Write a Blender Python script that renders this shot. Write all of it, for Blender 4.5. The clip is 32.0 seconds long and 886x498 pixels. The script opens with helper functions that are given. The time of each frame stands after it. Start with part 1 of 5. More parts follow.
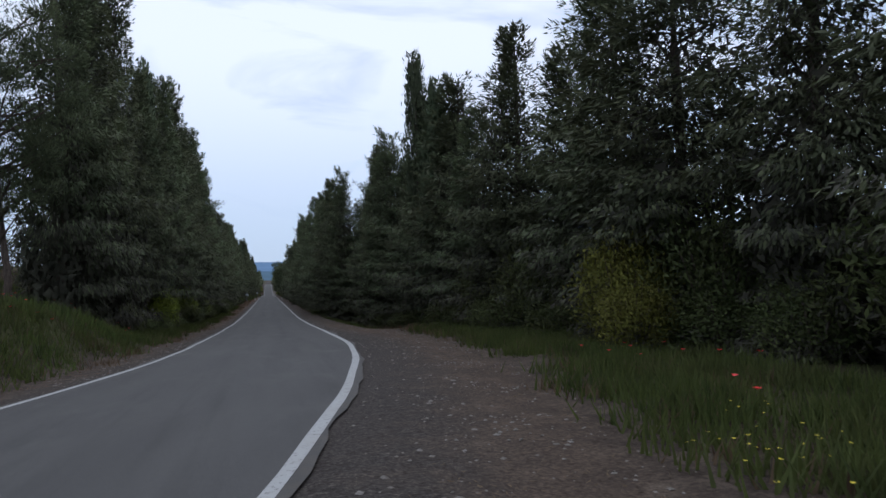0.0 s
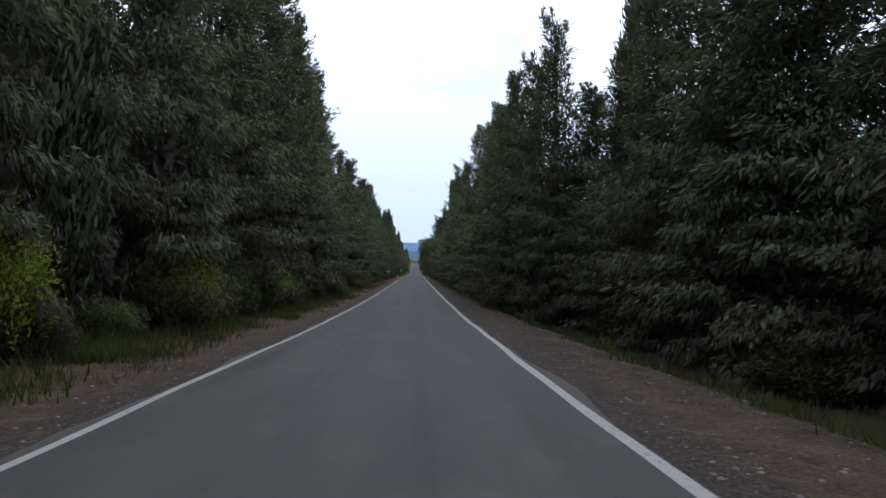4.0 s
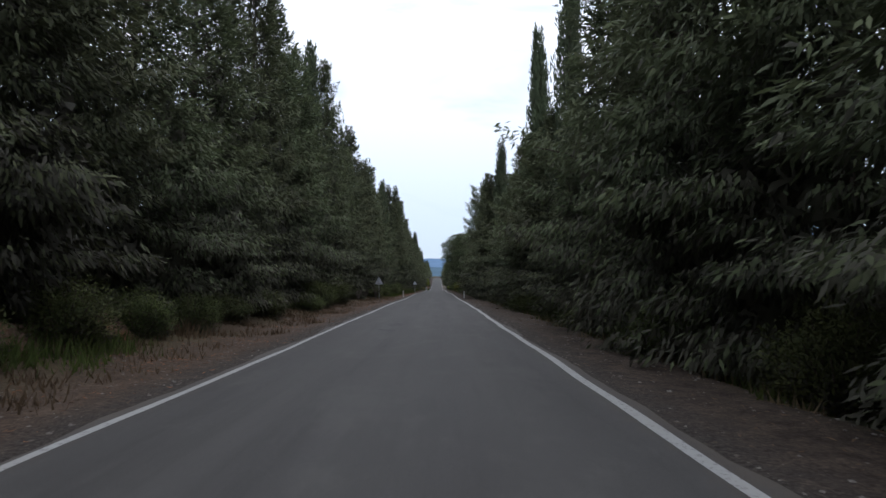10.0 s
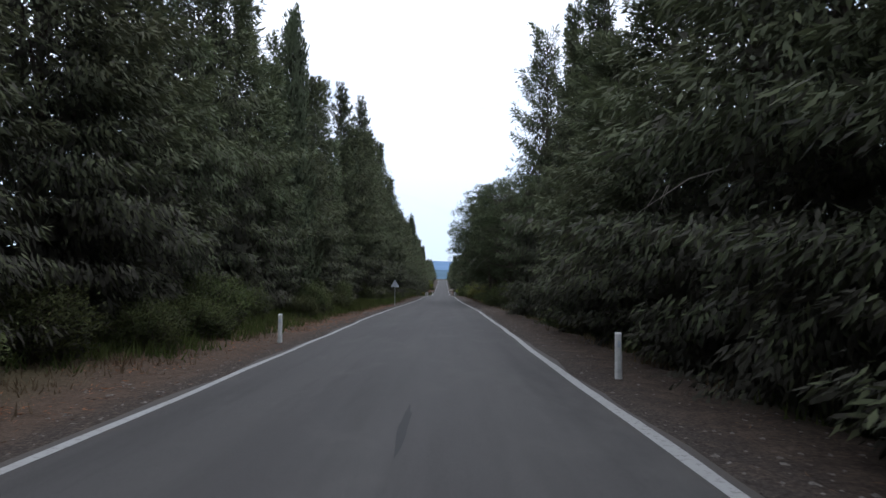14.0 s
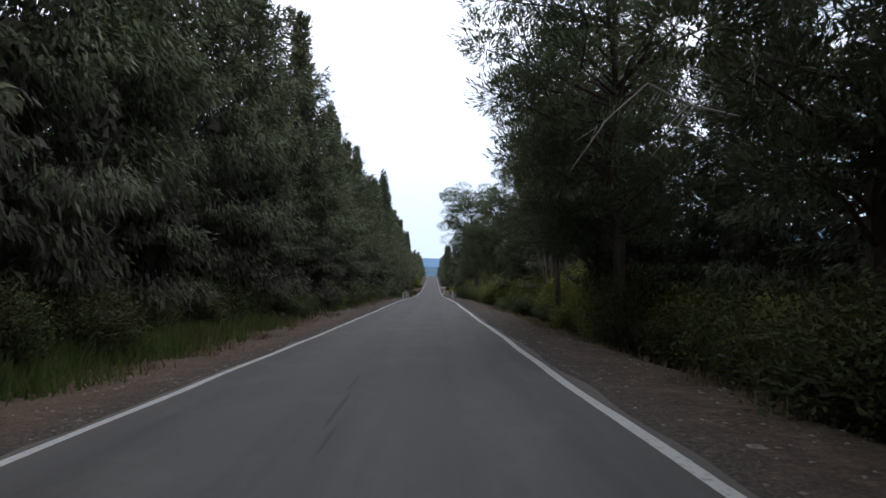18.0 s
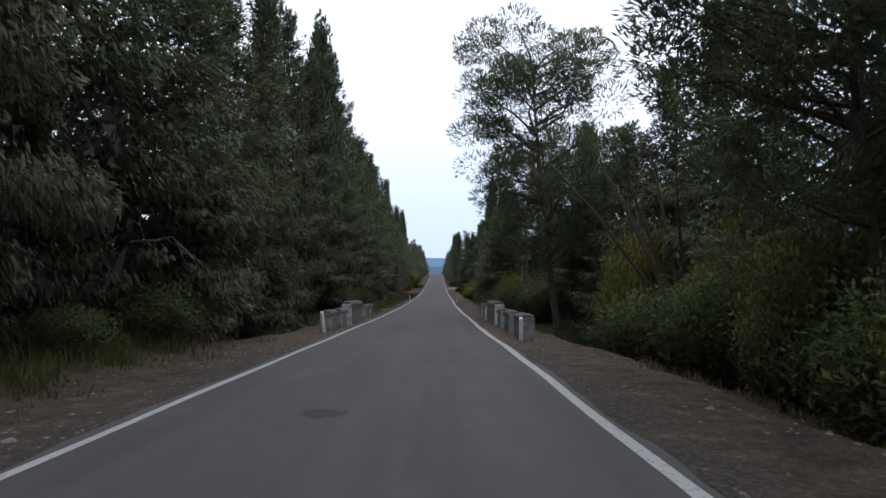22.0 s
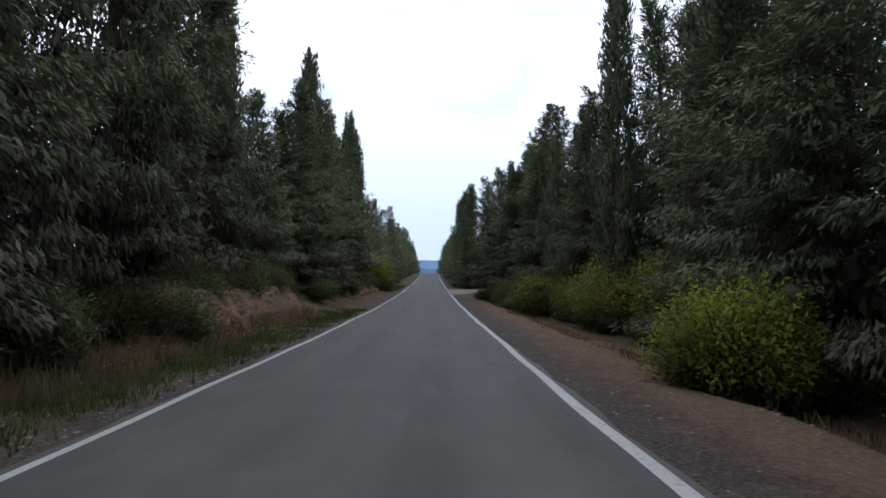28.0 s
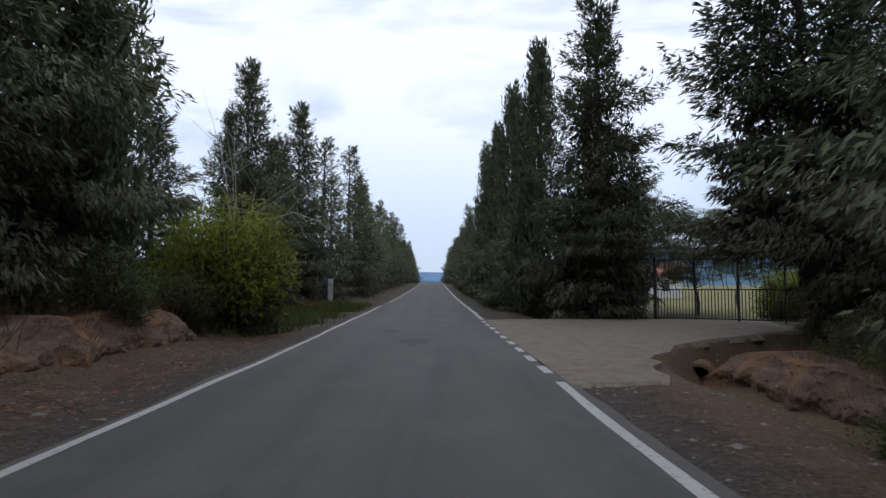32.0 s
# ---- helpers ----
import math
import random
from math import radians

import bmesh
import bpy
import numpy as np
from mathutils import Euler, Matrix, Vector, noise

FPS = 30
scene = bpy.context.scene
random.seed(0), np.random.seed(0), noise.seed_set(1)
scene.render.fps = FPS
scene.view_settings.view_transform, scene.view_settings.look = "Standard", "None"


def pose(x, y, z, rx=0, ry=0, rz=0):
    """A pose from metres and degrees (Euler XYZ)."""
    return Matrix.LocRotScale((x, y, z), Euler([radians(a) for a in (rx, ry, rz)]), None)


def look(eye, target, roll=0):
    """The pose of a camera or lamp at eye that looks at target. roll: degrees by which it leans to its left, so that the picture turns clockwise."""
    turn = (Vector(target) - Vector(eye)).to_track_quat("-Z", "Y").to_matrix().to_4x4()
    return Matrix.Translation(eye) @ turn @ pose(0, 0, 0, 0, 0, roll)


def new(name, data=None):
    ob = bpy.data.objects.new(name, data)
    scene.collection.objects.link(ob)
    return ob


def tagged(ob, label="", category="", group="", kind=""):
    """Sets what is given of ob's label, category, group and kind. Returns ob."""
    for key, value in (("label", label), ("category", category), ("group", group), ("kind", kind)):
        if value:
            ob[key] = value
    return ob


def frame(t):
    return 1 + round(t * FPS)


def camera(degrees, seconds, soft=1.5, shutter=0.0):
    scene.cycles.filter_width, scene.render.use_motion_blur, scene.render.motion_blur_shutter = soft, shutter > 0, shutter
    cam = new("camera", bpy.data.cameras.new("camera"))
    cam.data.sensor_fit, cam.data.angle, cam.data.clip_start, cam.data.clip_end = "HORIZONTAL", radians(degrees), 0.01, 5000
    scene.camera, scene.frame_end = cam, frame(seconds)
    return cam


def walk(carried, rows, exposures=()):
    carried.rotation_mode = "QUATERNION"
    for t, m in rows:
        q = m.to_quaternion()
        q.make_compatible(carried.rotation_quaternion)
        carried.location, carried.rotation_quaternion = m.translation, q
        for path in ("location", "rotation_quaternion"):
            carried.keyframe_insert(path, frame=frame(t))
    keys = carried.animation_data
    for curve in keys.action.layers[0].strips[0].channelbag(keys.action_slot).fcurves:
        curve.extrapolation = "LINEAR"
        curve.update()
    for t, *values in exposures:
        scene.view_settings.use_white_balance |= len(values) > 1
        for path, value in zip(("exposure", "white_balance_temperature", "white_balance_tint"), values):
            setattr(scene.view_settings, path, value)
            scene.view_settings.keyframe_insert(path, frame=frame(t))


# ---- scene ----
import itertools

cam = camera(68.4, 32.0, 1.5, 0.05)
PATH = [
    (0, 0.09, -49.64, 4.789, 1.85, 2.09, -15.01),
    (0.5, 0.56, -45.89, 4.664, 1.49, 2.49, -9.62),
    (1, 0.77, -41.97, 4.533, 0.69, 1.70, -3.85),
    (1.5, 0.83, -37.91, 4.371, 0.72, 0.57, -1.02),
    (2, 0.72, -33.76, 4.205, 1.12, -0.56, 1.01),
    (2.5, 0.64, -29.38, 4.031, 1.13, -1.12, -0.11),
    (3, 0.47, -24.73, 3.843, 0.77, -0.73, -1.45),
    (3.5, 0.62, -19.74, 3.608, 0.70, -0.21, -2.42),
    (5.5, 0.71, -1.87, 2.800, 1.04, -0.08, -1.59),
    (6, 0.67, 4.20, 2.555, 1.49, -0.10, -0.55),
    (6.5, 0.71, 10.61, 2.302, 1.34, -0.06, -0.15),
    (7, 0.69, 17.32, 2.100, 1.79, -0.03, -0.40),
    (7.5, 0.65, 24.29, 1.889, 1.74, -0.02, -0.45),
    (8, 0.61, 31.48, 1.688, 1.99, -0.01, -0.36),
    (8.5, 0.59, 38.85, 1.544, 2.31, -0.04, -0.59),
    (9, 0.54, 46.34, 1.397, 2.63, -0.14, -0.88),
    (9.5, 0.63, 53.91, 1.250, 2.25, 0.02, -0.74),
    (10, 0.65, 61.56, 1.103, 2.14, 0.05, -0.44),
    (10.5, 0.60, 69.29, 0.955, 2.41, 0.07, -0.11),
    (11, 0.53, 77.09, 0.842, 2.10, 0.08, 0.19),
    (11.5, 0.58, 85.03, 0.730, 2.41, -0.01, -0.06),
    (12, 0.63, 93.23, 0.610, 2.49, -0.09, -0.19),
    (12.5, 0.67, 101.62, 0.479, 2.15, -0.15, -0.27),
    (13, 0.74, 109.91, 0.349, 2.00, 0.02, -0.25),
    (13.5, 0.75, 117.87, 0.159, 2.28, -0.13, -0.03),
    (15.5, 0.46, 145.38, -0.368, 2.50, -0.27, 0.11),
    (16, 0.44, 153.22, -0.478, 2.27, -0.03, -0.41),
    (16.5, 0.46, 160.87, -0.639, 2.06, 0.13, -0.90),
    (17, 0.53, 167.98, -0.802, 2.10, 0.18, -1.16),
    (17.5, 0.64, 175.05, -0.965, 2.05, -0.06, -0.92),
    (18, 0.71, 182.10, -1.120, 2.19, -0.03, -0.84),
    (18.5, 0.69, 189.12, -1.261, 2.14, -0.00, -0.35),
    (19, 0.67, 196.13, -1.400, 2.47, 0.02, 0.12),
    (19.5, 0.67, 203.15, -1.540, 1.93, 0.07, 0.45),
    (20, 0.65, 210.26, -1.672, 1.58, 0.09, 0.34),
    (20.5, 0.61, 217.61, -1.804, 2.05, 0.15, 0.07),
    (21, 0.59, 225.33, -1.942, 1.95, 0.08, -0.18),
    (21.5, 0.63, 233.34, -2.084, 2.28, -0.00, -0.30),
    (22, 0.73, 241.53, -2.226, 2.20, -0.10, -0.43),
    (22.5, 0.66, 249.58, -2.365, 1.97, 0.18, -0.80),
    (23, 0.66, 257.06, -2.496, 1.81, -0.09, -0.65),
    (23.5, 0.71, 264.60, -2.707, 1.59, -0.07, -0.75),
    (24, 0.77, 272.10, -2.931, 1.61, -0.07, -0.57),
    (24.5, 0.70, 279.40, -3.131, 1.76, -0.01, -0.41),
    (25, 0.67, 286.59, -3.308, 2.38, 0.45, -0.21),
    (25.5, 0.64, 294.13, -3.478, 2.00, -0.03, -0.19),
    (26, 0.66, 301.44, -3.639, 1.66, -0.04, -0.20),
    (26.5, 0.59, 308.67, -3.780, 1.96, 0.11, -1.08),
    (28.5, 0.84, 332.69, -4.219, 2.73, -0.02, -0.80),
    (29, 0.90, 339.62, -4.338, 3.03, -0.04, -0.21),
    (29.5, 0.90, 346.78, -4.397, 2.95, -0.03, -0.34),
    (30, 0.91, 354.17, -4.454, 2.67, -0.05, -0.21),
    (30.5, 0.87, 361.79, -4.513, 2.87, -0.23, -0.21),
    (31, 0.80, 369.67, -4.519, 3.36, -0.50, -0.16),
    (31.5, 0.76, 377.20, -4.488, 3.10, -0.41, -0.33),
    (32, 0.72, 384.06, -4.460, 3.53, -0.01, -0.72),
]
EXPOSURES = [(0, -0.4, 5600, 14), (0.5, -0.15, 5680, 14), (1, 0.15, 5730, 14), (2, 0.15, 5750, 14), (3, -0.05, 5750, 14), (3.5, -0.05, 5750, 14), (5.5, 0.1, 5750, 14), (6, 0.1, 5750, 14), (7, -0.2, 5900, 14), (8, -0.2, 5900, 14), (9, 0, 5750, 14), (10, -0.05, 5900, 14), (11, -0.1, 5900, 14), (12, 0.05, 5800, 14), (13, 0.15, 5750, 14), (16, 0.2, 5750, 14), (17, 0.35, 5750, 14), (18, 0.15, 5900, 14), (19, -0.2, 6050, 14), (20, 0.1, 5850, 14), (21, 0.05, 5900, 14), (22, 0, 5900, 14), (23, -0.05, 5850, 14), (24, -0.2, 6000, 14), (25, -0.2, 5950, 14), (26, -0.2, 5950, 14), (29, 0.05, 5750, 14), (30, 0.05, 5750, 14), (31, 0.05, 5750, 14), (32, -0.25, 5850, 14)]
walk(cam, [(t, pose(x, y, z, 90 + pitch, roll, yaw)) for t, x, y, z, pitch, roll, yaw in PATH], EXPOSURES)

# ---- world, sun, light ----
world = bpy.data.worlds.new("overcast_sky")
scene.world = world
world.use_nodes = True
wt = world.node_tree
wt.nodes.clear()


def link_nodes(tree, a, out, b, inp):
    tree.links.new(a.outputs[out], b.inputs[inp])


def build_world():
    n = wt.nodes
    sky = n.new("ShaderNodeTexSky")
    sky.sky_type, sky.sun_disc = "NISHITA", False
    sky.sun_elevation, sky.sun_rotation = radians(52), radians(12)
    dim = n.new("ShaderNodeVectorMath")
    dim.operation = "SCALE"
    dim.inputs["Scale"].default_value = 0.10
    link_nodes(wt, sky, "Color", dim, 0)
    co = n.new("ShaderNodeTexCoord")
    mp = n.new("ShaderNodeMapping")
    mp.inputs["Scale"].default_value = (1.0, 0.8, 3.2)
    link_nodes(wt, co, "Generated", mp, "Vector")
    cl = n.new("ShaderNodeTexNoise")
    cl.inputs["Scale"].default_value, cl.inputs["Detail"].default_value = 2.6, 7
    cl.inputs["Roughness"].default_value, cl.inputs["Distortion"].default_value = 0.55, 0.6
    link_nodes(wt, mp, "Vector", cl, "Vector")
    ramp = n.new("ShaderNodeValToRGB")
    ramp.color_ramp.elements[0].position, ramp.color_ramp.elements[0].color = 0.30, (0.66, 0.77, 0.90, 1)
    ramp.color_ramp.elements[1].position, ramp.color_ramp.elements[1].color = 0.50, (1.36, 1.38, 1.40, 1)
    link_nodes(wt, cl, "Fac", ramp, "Fac")
    # the cloud deck is greyer and bluer low down
    sep = n.new("ShaderNodeSeparateXYZ")
    link_nodes(wt, co, "Generated", sep, "Vector")
    low = n.new("ShaderNodeMapRange")
    low.inputs["From Min"].default_value, low.inputs["From Max"].default_value = 0.0, 0.34
    low.interpolation_type = "SMOOTHSTEP"
    link_nodes(wt, sep, "Z", low, "Value")
    deck = n.new("ShaderNodeMix")
    deck.data_type = "RGBA"
    deck.inputs["A"].default_value = (0.76, 0.89, 1.02, 1)
    link_nodes(wt, low, "Result", deck, "Factor")
    link_nodes(wt, ramp, "Color", deck, "B")
    mix = n.new("ShaderNodeMix")
    mix.data_type = "RGBA"
    mix.inputs["Factor"].default_value = 0.86
    link_nodes(wt, dim, "Vector", mix, "A")
    link_nodes(wt, deck, "Result", mix, "B")
    bg = n.new("ShaderNodeBackground")
    bg.inputs["Strength"].default_value = 1.0
    link_nodes(wt, mix, "Result", bg, "Color")
    out = n.new("ShaderNodeOutputWorld")
    link_nodes(wt, bg, "Background", out, "Surface")


build_world()
sun = new("sun", bpy.data.lights.new("sun", "SUN"))
sun.data.energy, sun.data.angle, sun.data.color = 0.7, radians(25), (1.0, 0.96, 0.9)
sun.matrix_world = look((20, 60, 90), (0, 0, 0))


# ---- materials ----
def material(name, rough=0.8, spec=0.3):
    m = bpy.data.materials.new(name)
    m.use_nodes = True
    b = m.node_tree.nodes["Principled BSDF"]
    b.inputs["Roughness"].default_value = rough
    b.inputs["Specular IOR Level"].default_value = spec
    return m, m.node_tree, b


def noise_node(t, scale, detail=5, rough=0.6, coord="Object", stretch=(1, 1, 1)):
    co = t.nodes.new("ShaderNodeTexCoord")
    mp = t.nodes.new("ShaderNodeMapping")
    mp.inputs["Scale"].default_value = stretch
    t.links.new(co.outputs[coord], mp.inputs["Vector"])
    n = t.nodes.new("ShaderNodeTexNoise")
    n.inputs["Scale"].default_value, n.inputs["Detail"].default_value, n.inputs["Roughness"].default_value = scale, detail, rough
    t.links.new(mp.outputs["Vector"], n.inputs["Vector"])
    return n.outputs["Fac"]


def ramp_node(t, fac, stops):
    r = t.nodes.new("ShaderNodeValToRGB")
    e = r.color_ramp.elements
    while len(e) < len(stops):
        e.new(0.5)
    for k, (p, c) in zip(e, stops):
        k.position, k.color = p, (*c, 1)
    t.links.new(fac, r.inputs["Fac"])
    return r.outputs["Color"]


def mix_node(t, fac, a, b, blend="MIX"):
    m = t.nodes.new("ShaderNodeMix")
    m.data_type, m.blend_type = "RGBA", blend
    for key, v in (("Factor", fac), ("A", a), ("B", b)):
        if isinstance(v, (int, float)):
            m.inputs[key].default_value = v
        elif isinstance(v, tuple):
            m.inputs[key].default_value = (*v, 1)
        else:
            t.links.new(v, m.inputs[key])
    return m.outputs["Result"]


def range_node(t, v, a, b, lo=0.0, hi=1.0):
    r = t.nodes.new("ShaderNodeMapRange")
    for key, val in (("From Min", a), ("From Max", b), ("To Min", lo), ("To Max", hi)):
        r.inputs[key].default_value = val
    t.links.new(v, r.inputs["Value"])
    return r.outputs["Result"]


def bump_node(t, b, height, strength, dist=0.01):
    n = t.nodes.new("ShaderNodeBump")
    n.inputs["Strength"].default_value, n.inputs["Distance"].default_value = strength, dist
    t.links.new(height, n.inputs["Height"])
    t.links.new(n.outputs["Normal"], b.inputs["Normal"])


def foliage(name, dark, light, tint, rough=0.8, through_light=0.38):
    """Leaves: a spread of greens blade by blade and tree by tree, with a little light through them."""
    m, t, b = material(name, rough, 0.2)
    geo = t.nodes.new("ShaderNodeNewGeometry")
    inf = t.nodes.new("ShaderNodeObjectInfo")
    c = mix_node(t, geo.outputs["Random Per Island"], dark, light)
    patch = noise_node(t, 0.55, 3)
    c = mix_node(t, range_node(t, patch, 0.45, 0.75, 0, 0.75), c, tint)
    tuft = noise_node(t, 1.5, 4)
    c = mix_node(t, range_node(t, tuft, 0.40, 0.68, 0.0, 0.75), c, tuple(v * 1.5 for v in light))
    val = range_node(t, inf.outputs["Random"], 0, 1, 0.8, 1.25)
    h = t.nodes.new("ShaderNodeHueSaturation")
    t.links.new(val, h.inputs["Value"])
    t.links.new(range_node(t, inf.outputs["Random"], 0, 1, 0.485, 0.512), h.inputs["Hue"])
    t.links.new(c, h.inputs["Color"])
    t.links.new(h.outputs["Color"], b.inputs["Base Color"])
    tr = t.nodes.new("ShaderNodeBsdfTranslucent")
    t.links.new(h.outputs["Color"], tr.inputs["Color"])
    mx = t.nodes.new("ShaderNodeMixShader")
    mx.inputs["Fac"].default_value = through_light
    t.links.new(b.outputs["BSDF"], mx.inputs[1])
    t.links.new(tr.outputs["BSDF"], mx.inputs[2])
    t.links.new(mx.outputs["Shader"], t.nodes["Material Output"].inputs["Surface"])
    return m


CYPRESS = foliage("cypress_foliage", (0.064, 0.075, 0.042), (0.088, 0.102, 0.054), (0.100, 0.097, 0.053), through_light=0.24)
TIPS = foliage("cypress_tips", (0.082, 0.097, 0.052), (0.112, 0.128, 0.064), (0.114, 0.112, 0.058), through_light=0.25)
SPIRE = foliage("dark_cypress_foliage", (0.056, 0.070, 0.040), (0.076, 0.094, 0.050), (0.082, 0.082, 0.050), through_light=0.22)
PINE = foliage("pine_needles", (0.048, 0.062, 0.034), (0.096, 0.112, 0.056), (0.090, 0.090, 0.050))
BROOM = foliage("broom_leaves", (0.072, 0.080, 0.018), (0.165, 0.168, 0.032), (0.175, 0.148, 0.032), through_light=0.3)
GREEN_BUSH = foliage("bright_bush_leaves", (0.080, 0.108, 0.016), (0.190, 0.225, 0.028), (0.135, 0.165, 0.024), through_light=0.35)
MASTIC = foliage("shrub_leaves", (0.030, 0.042, 0.016), (0.085, 0.100, 0.034), (0.080, 0.070, 0.030))
RUST = foliage("withered_foliage", (0.080, 0.050, 0.026), (0.170, 0.105, 0.055), (0.110, 0.080, 0.040))
GRASS = foliage("green_grass", (0.029, 0.046, 0.012), (0.076, 0.096, 0.026), (0.086, 0.076, 0.033), through_light=0.35)
# darker, browner set for the crown's core and for the lower sprays
INNER = foliage("inner_and_low_foliage", (0.046, 0.046, 0.033), (0.070, 0.068, 0.048), (0.072, 0.062, 0.046), through_light=0.25)
RUSTY = foliage("rusty_grass", (0.065, 0.041, 0.028), (0.129, 0.086, 0.052), (0.095, 0.057, 0.034), through_light=0.3)
FALLEN = foliage("fallen_leaves", (0.12, 0.055, 0.022), (0.26, 0.13, 0.055), (0.16, 0.09, 0.045), through_light=0.1)
STRAW = foliage("dry_grass", (0.065, 0.048, 0.029), (0.142, 0.107, 0.064), (0.103, 0.060, 0.036), through_light=0.3)


def build_bark(name, a, b_col):
    m, t, b = material(name, 0.9, 0.15)
    n = noise_node(t, 9, 6, stretch=(3, 3, 0.5))
    t.links.new(ramp_node(t, n, [(0.3, a), (0.7, b_col)]), b.inputs["Base Color"])
    bump_node(t, b, n, 0.8, 0.02)
    return m


BARK = build_bark("cypress_bark", (0.045, 0.034, 0.027), (0.125, 0.098, 0.08))
GREY_TWIGS = build_bark("grey_twigs", (0.070, 0.060, 0.050), (0.150, 0.130, 0.112))
PALE_BARK = build_bark("dead_wood", (0.20, 0.18, 0.155), (0.42, 0.38, 0.33))


def build_asphalt():
    m, t, b = material("asphalt", 0.82, 0.35)
    fine = noise_node(t, 55, 4, 0.75)
    broad = noise_node(t, 0.5, 5, 0.6, stretch=(1.4, 0.25, 1))
    c = ramp_node(t, fine, [(0.25, (0.038, 0.036, 0.034)), (0.75, (0.090, 0.086, 0.080))])
    c = mix_node(t, range_node(t, broad, 0.35, 0.7, 0.0, 0.6), c, (0.044, 0.041, 0.038))
    streak = noise_node(t, 1.0, 4, 0.6, stretch=(2.4, 0.10, 1))
    c = mix_node(t, range_node(t, streak, 0.48, 0.70, 0.0, 0.55), c, (0.034, 0.032, 0.029))
    pale = noise_node(t, 1.0, 5, 0.65, stretch=(1.1, 0.5, 1))
    c = mix_node(t, range_node(t, pale, 0.52, 0.75, 0.0, 0.5), c, (0.100, 0.096, 0.086))
    at = t.nodes.new("ShaderNodeAttribute")
    at.attribute_name = "across"
    # tyre tracks polished paler
    w = t.nodes.new("ShaderNodeMath")
    w.operation = "COSINE"
    sc = t.nodes.new("ShaderNodeMath")
    sc.operation = "MULTIPLY"
    sc.inputs[1].default_value = 4.2
    t.links.new(at.outputs["Fac"], sc.inputs[0])
    t.links.new(sc.outputs[0], w.inputs[0])
    c = mix_node(t, range_node(t, w.outputs[0], -1, 1, 0.0, 0.22), c, (0.090, 0.086, 0.078))
    # dusty margins
    ab = t.nodes.new("ShaderNodeMath")
    ab.operation = "ABSOLUTE"
    t.links.new(at.outputs["Fac"], ab.inputs[0])
    ed = noise_node(t, 3.5, 5, 0.7)
    ad = t.nodes.new("ShaderNodeMath")
    ad.operation = "ADD"
    t.links.new(ab.outputs[0], ad.inputs[0])
    t.links.new(ed, ad.inputs[1])
    c = mix_node(t, range_node(t, ad.outputs[0], 3.15, 3.6, 0, 0.7), c, (0.09, 0.074, 0.057))
    t.links.new(c, b.inputs["Base Color"])
    bump_node(t, b, fine, 0.5, 0.006)
    return m


ASPHALT = build_asphalt()


def build_paint(name, col, keep):
    """Road paint, worn through to the stones in patches."""
    m, t, b = material(name, 0.7, 0.3)
    n = noise_node(t, 14, 6, 0.75)
    c = mix_node(t, range_node(t, n, keep, keep + 0.10), col, (0.16, 0.155, 0.15))
    d = noise_node(t, 1.3, 4)
    c = mix_node(t, range_node(t, d, 0.4, 0.75, 0, 0.45), c, (0.30, 0.28, 0.25))
    t.links.new(c, b.inputs["Base Color"])
    bump_node(t, b, n, 0.3, 0.004)
    return m


LINE_PAINT = build_paint("worn_white_road_paint", (0.37, 0.37, 0.355), 0.54)


def build_ground():
    m, t, b = material("verge_earth", 0.95, 0.1)
    at = t.nodes.new("ShaderNodeAttribute")
    at.attribute_name = "off_road"
    red = t.nodes.new("ShaderNodeAttribute")
    red.attribute_name = "red_earth"
    fine = noise_node(t, 26, 6, 0.75)
    mid = noise_node(t, 2.2, 6, 0.65)
    broad = noise_node(t, 0.28, 4, 0.6)
    clod = noise_node(t, 13, 7, 0.78)
    gravel = ramp_node(t, fine, [(0.28, (0.026, 0.023, 0.021)), (0.55, (0.065, 0.056, 0.049)), (0.80, (0.148, 0.133, 0.118))])
    earth = ramp_node(t, mid, [(0.30, (0.034, 0.026, 0.021)), (0.60, (0.080, 0.062, 0.048)), (0.80, (0.146, 0.120, 0.093))])
    litter = ramp_node(t, fine, [(0.3, (0.024, 0.018, 0.013)), (0.7, (0.081, 0.061, 0.039))])
    turf = ramp_node(t, fine, [(0.3, (0.026, 0.031, 0.011)), (0.7, (0.085, 0.085, 0.035))])
    wob = t.nodes.new("ShaderNodeMath")
    wob.operation = "MULTIPLY_ADD"
    wob.inputs[1].default_value = 1.6
    t.links.new(mid, wob.inputs[0])
    t.links.new(at.outputs["Fac"], wob.inputs[2])
    c = mix_node(t, range_node(t, wob.outputs[0], 1.0, 1.9), gravel, mix_node(t, 0.5, earth, mix_node(t, 1.0, earth, range_node(t, fine, 0.25, 0.75, 0.25, 2.0), "MULTIPLY")))
    c = mix_node(t, range_node(t, wob.outputs[0], 2.7, 4.0), c, mix_node(t, range_node(t, broad, 0.42, 0.6), litter, turf))
    c = mix_node(t, red.outputs["Fac"], c, mix_node(t, fine, (0.066, 0.043, 0.030), (0.200, 0.136, 0.090)))
    c = mix_node(t, range_node(t, at.outputs["Fac"], 14, 20), c, mix_node(t, broad, (0.11, 0.13, 0.045), (0.24, 0.20, 0.10)))
    c = mix_node(t, 1.0, c, ramp_node(t, clod, [(0.34, (0.60, 0.58, 0.56)), (0.52, (1.0, 1.0, 1.0)), (0.68, (1.38, 1.35, 1.3))]), "MULTIPLY")
    t.links.new(c, b.inputs["Base Color"])
    bump_node(t, b, clod, 0.8, 0.025)
    return m


EARTH = build_ground()


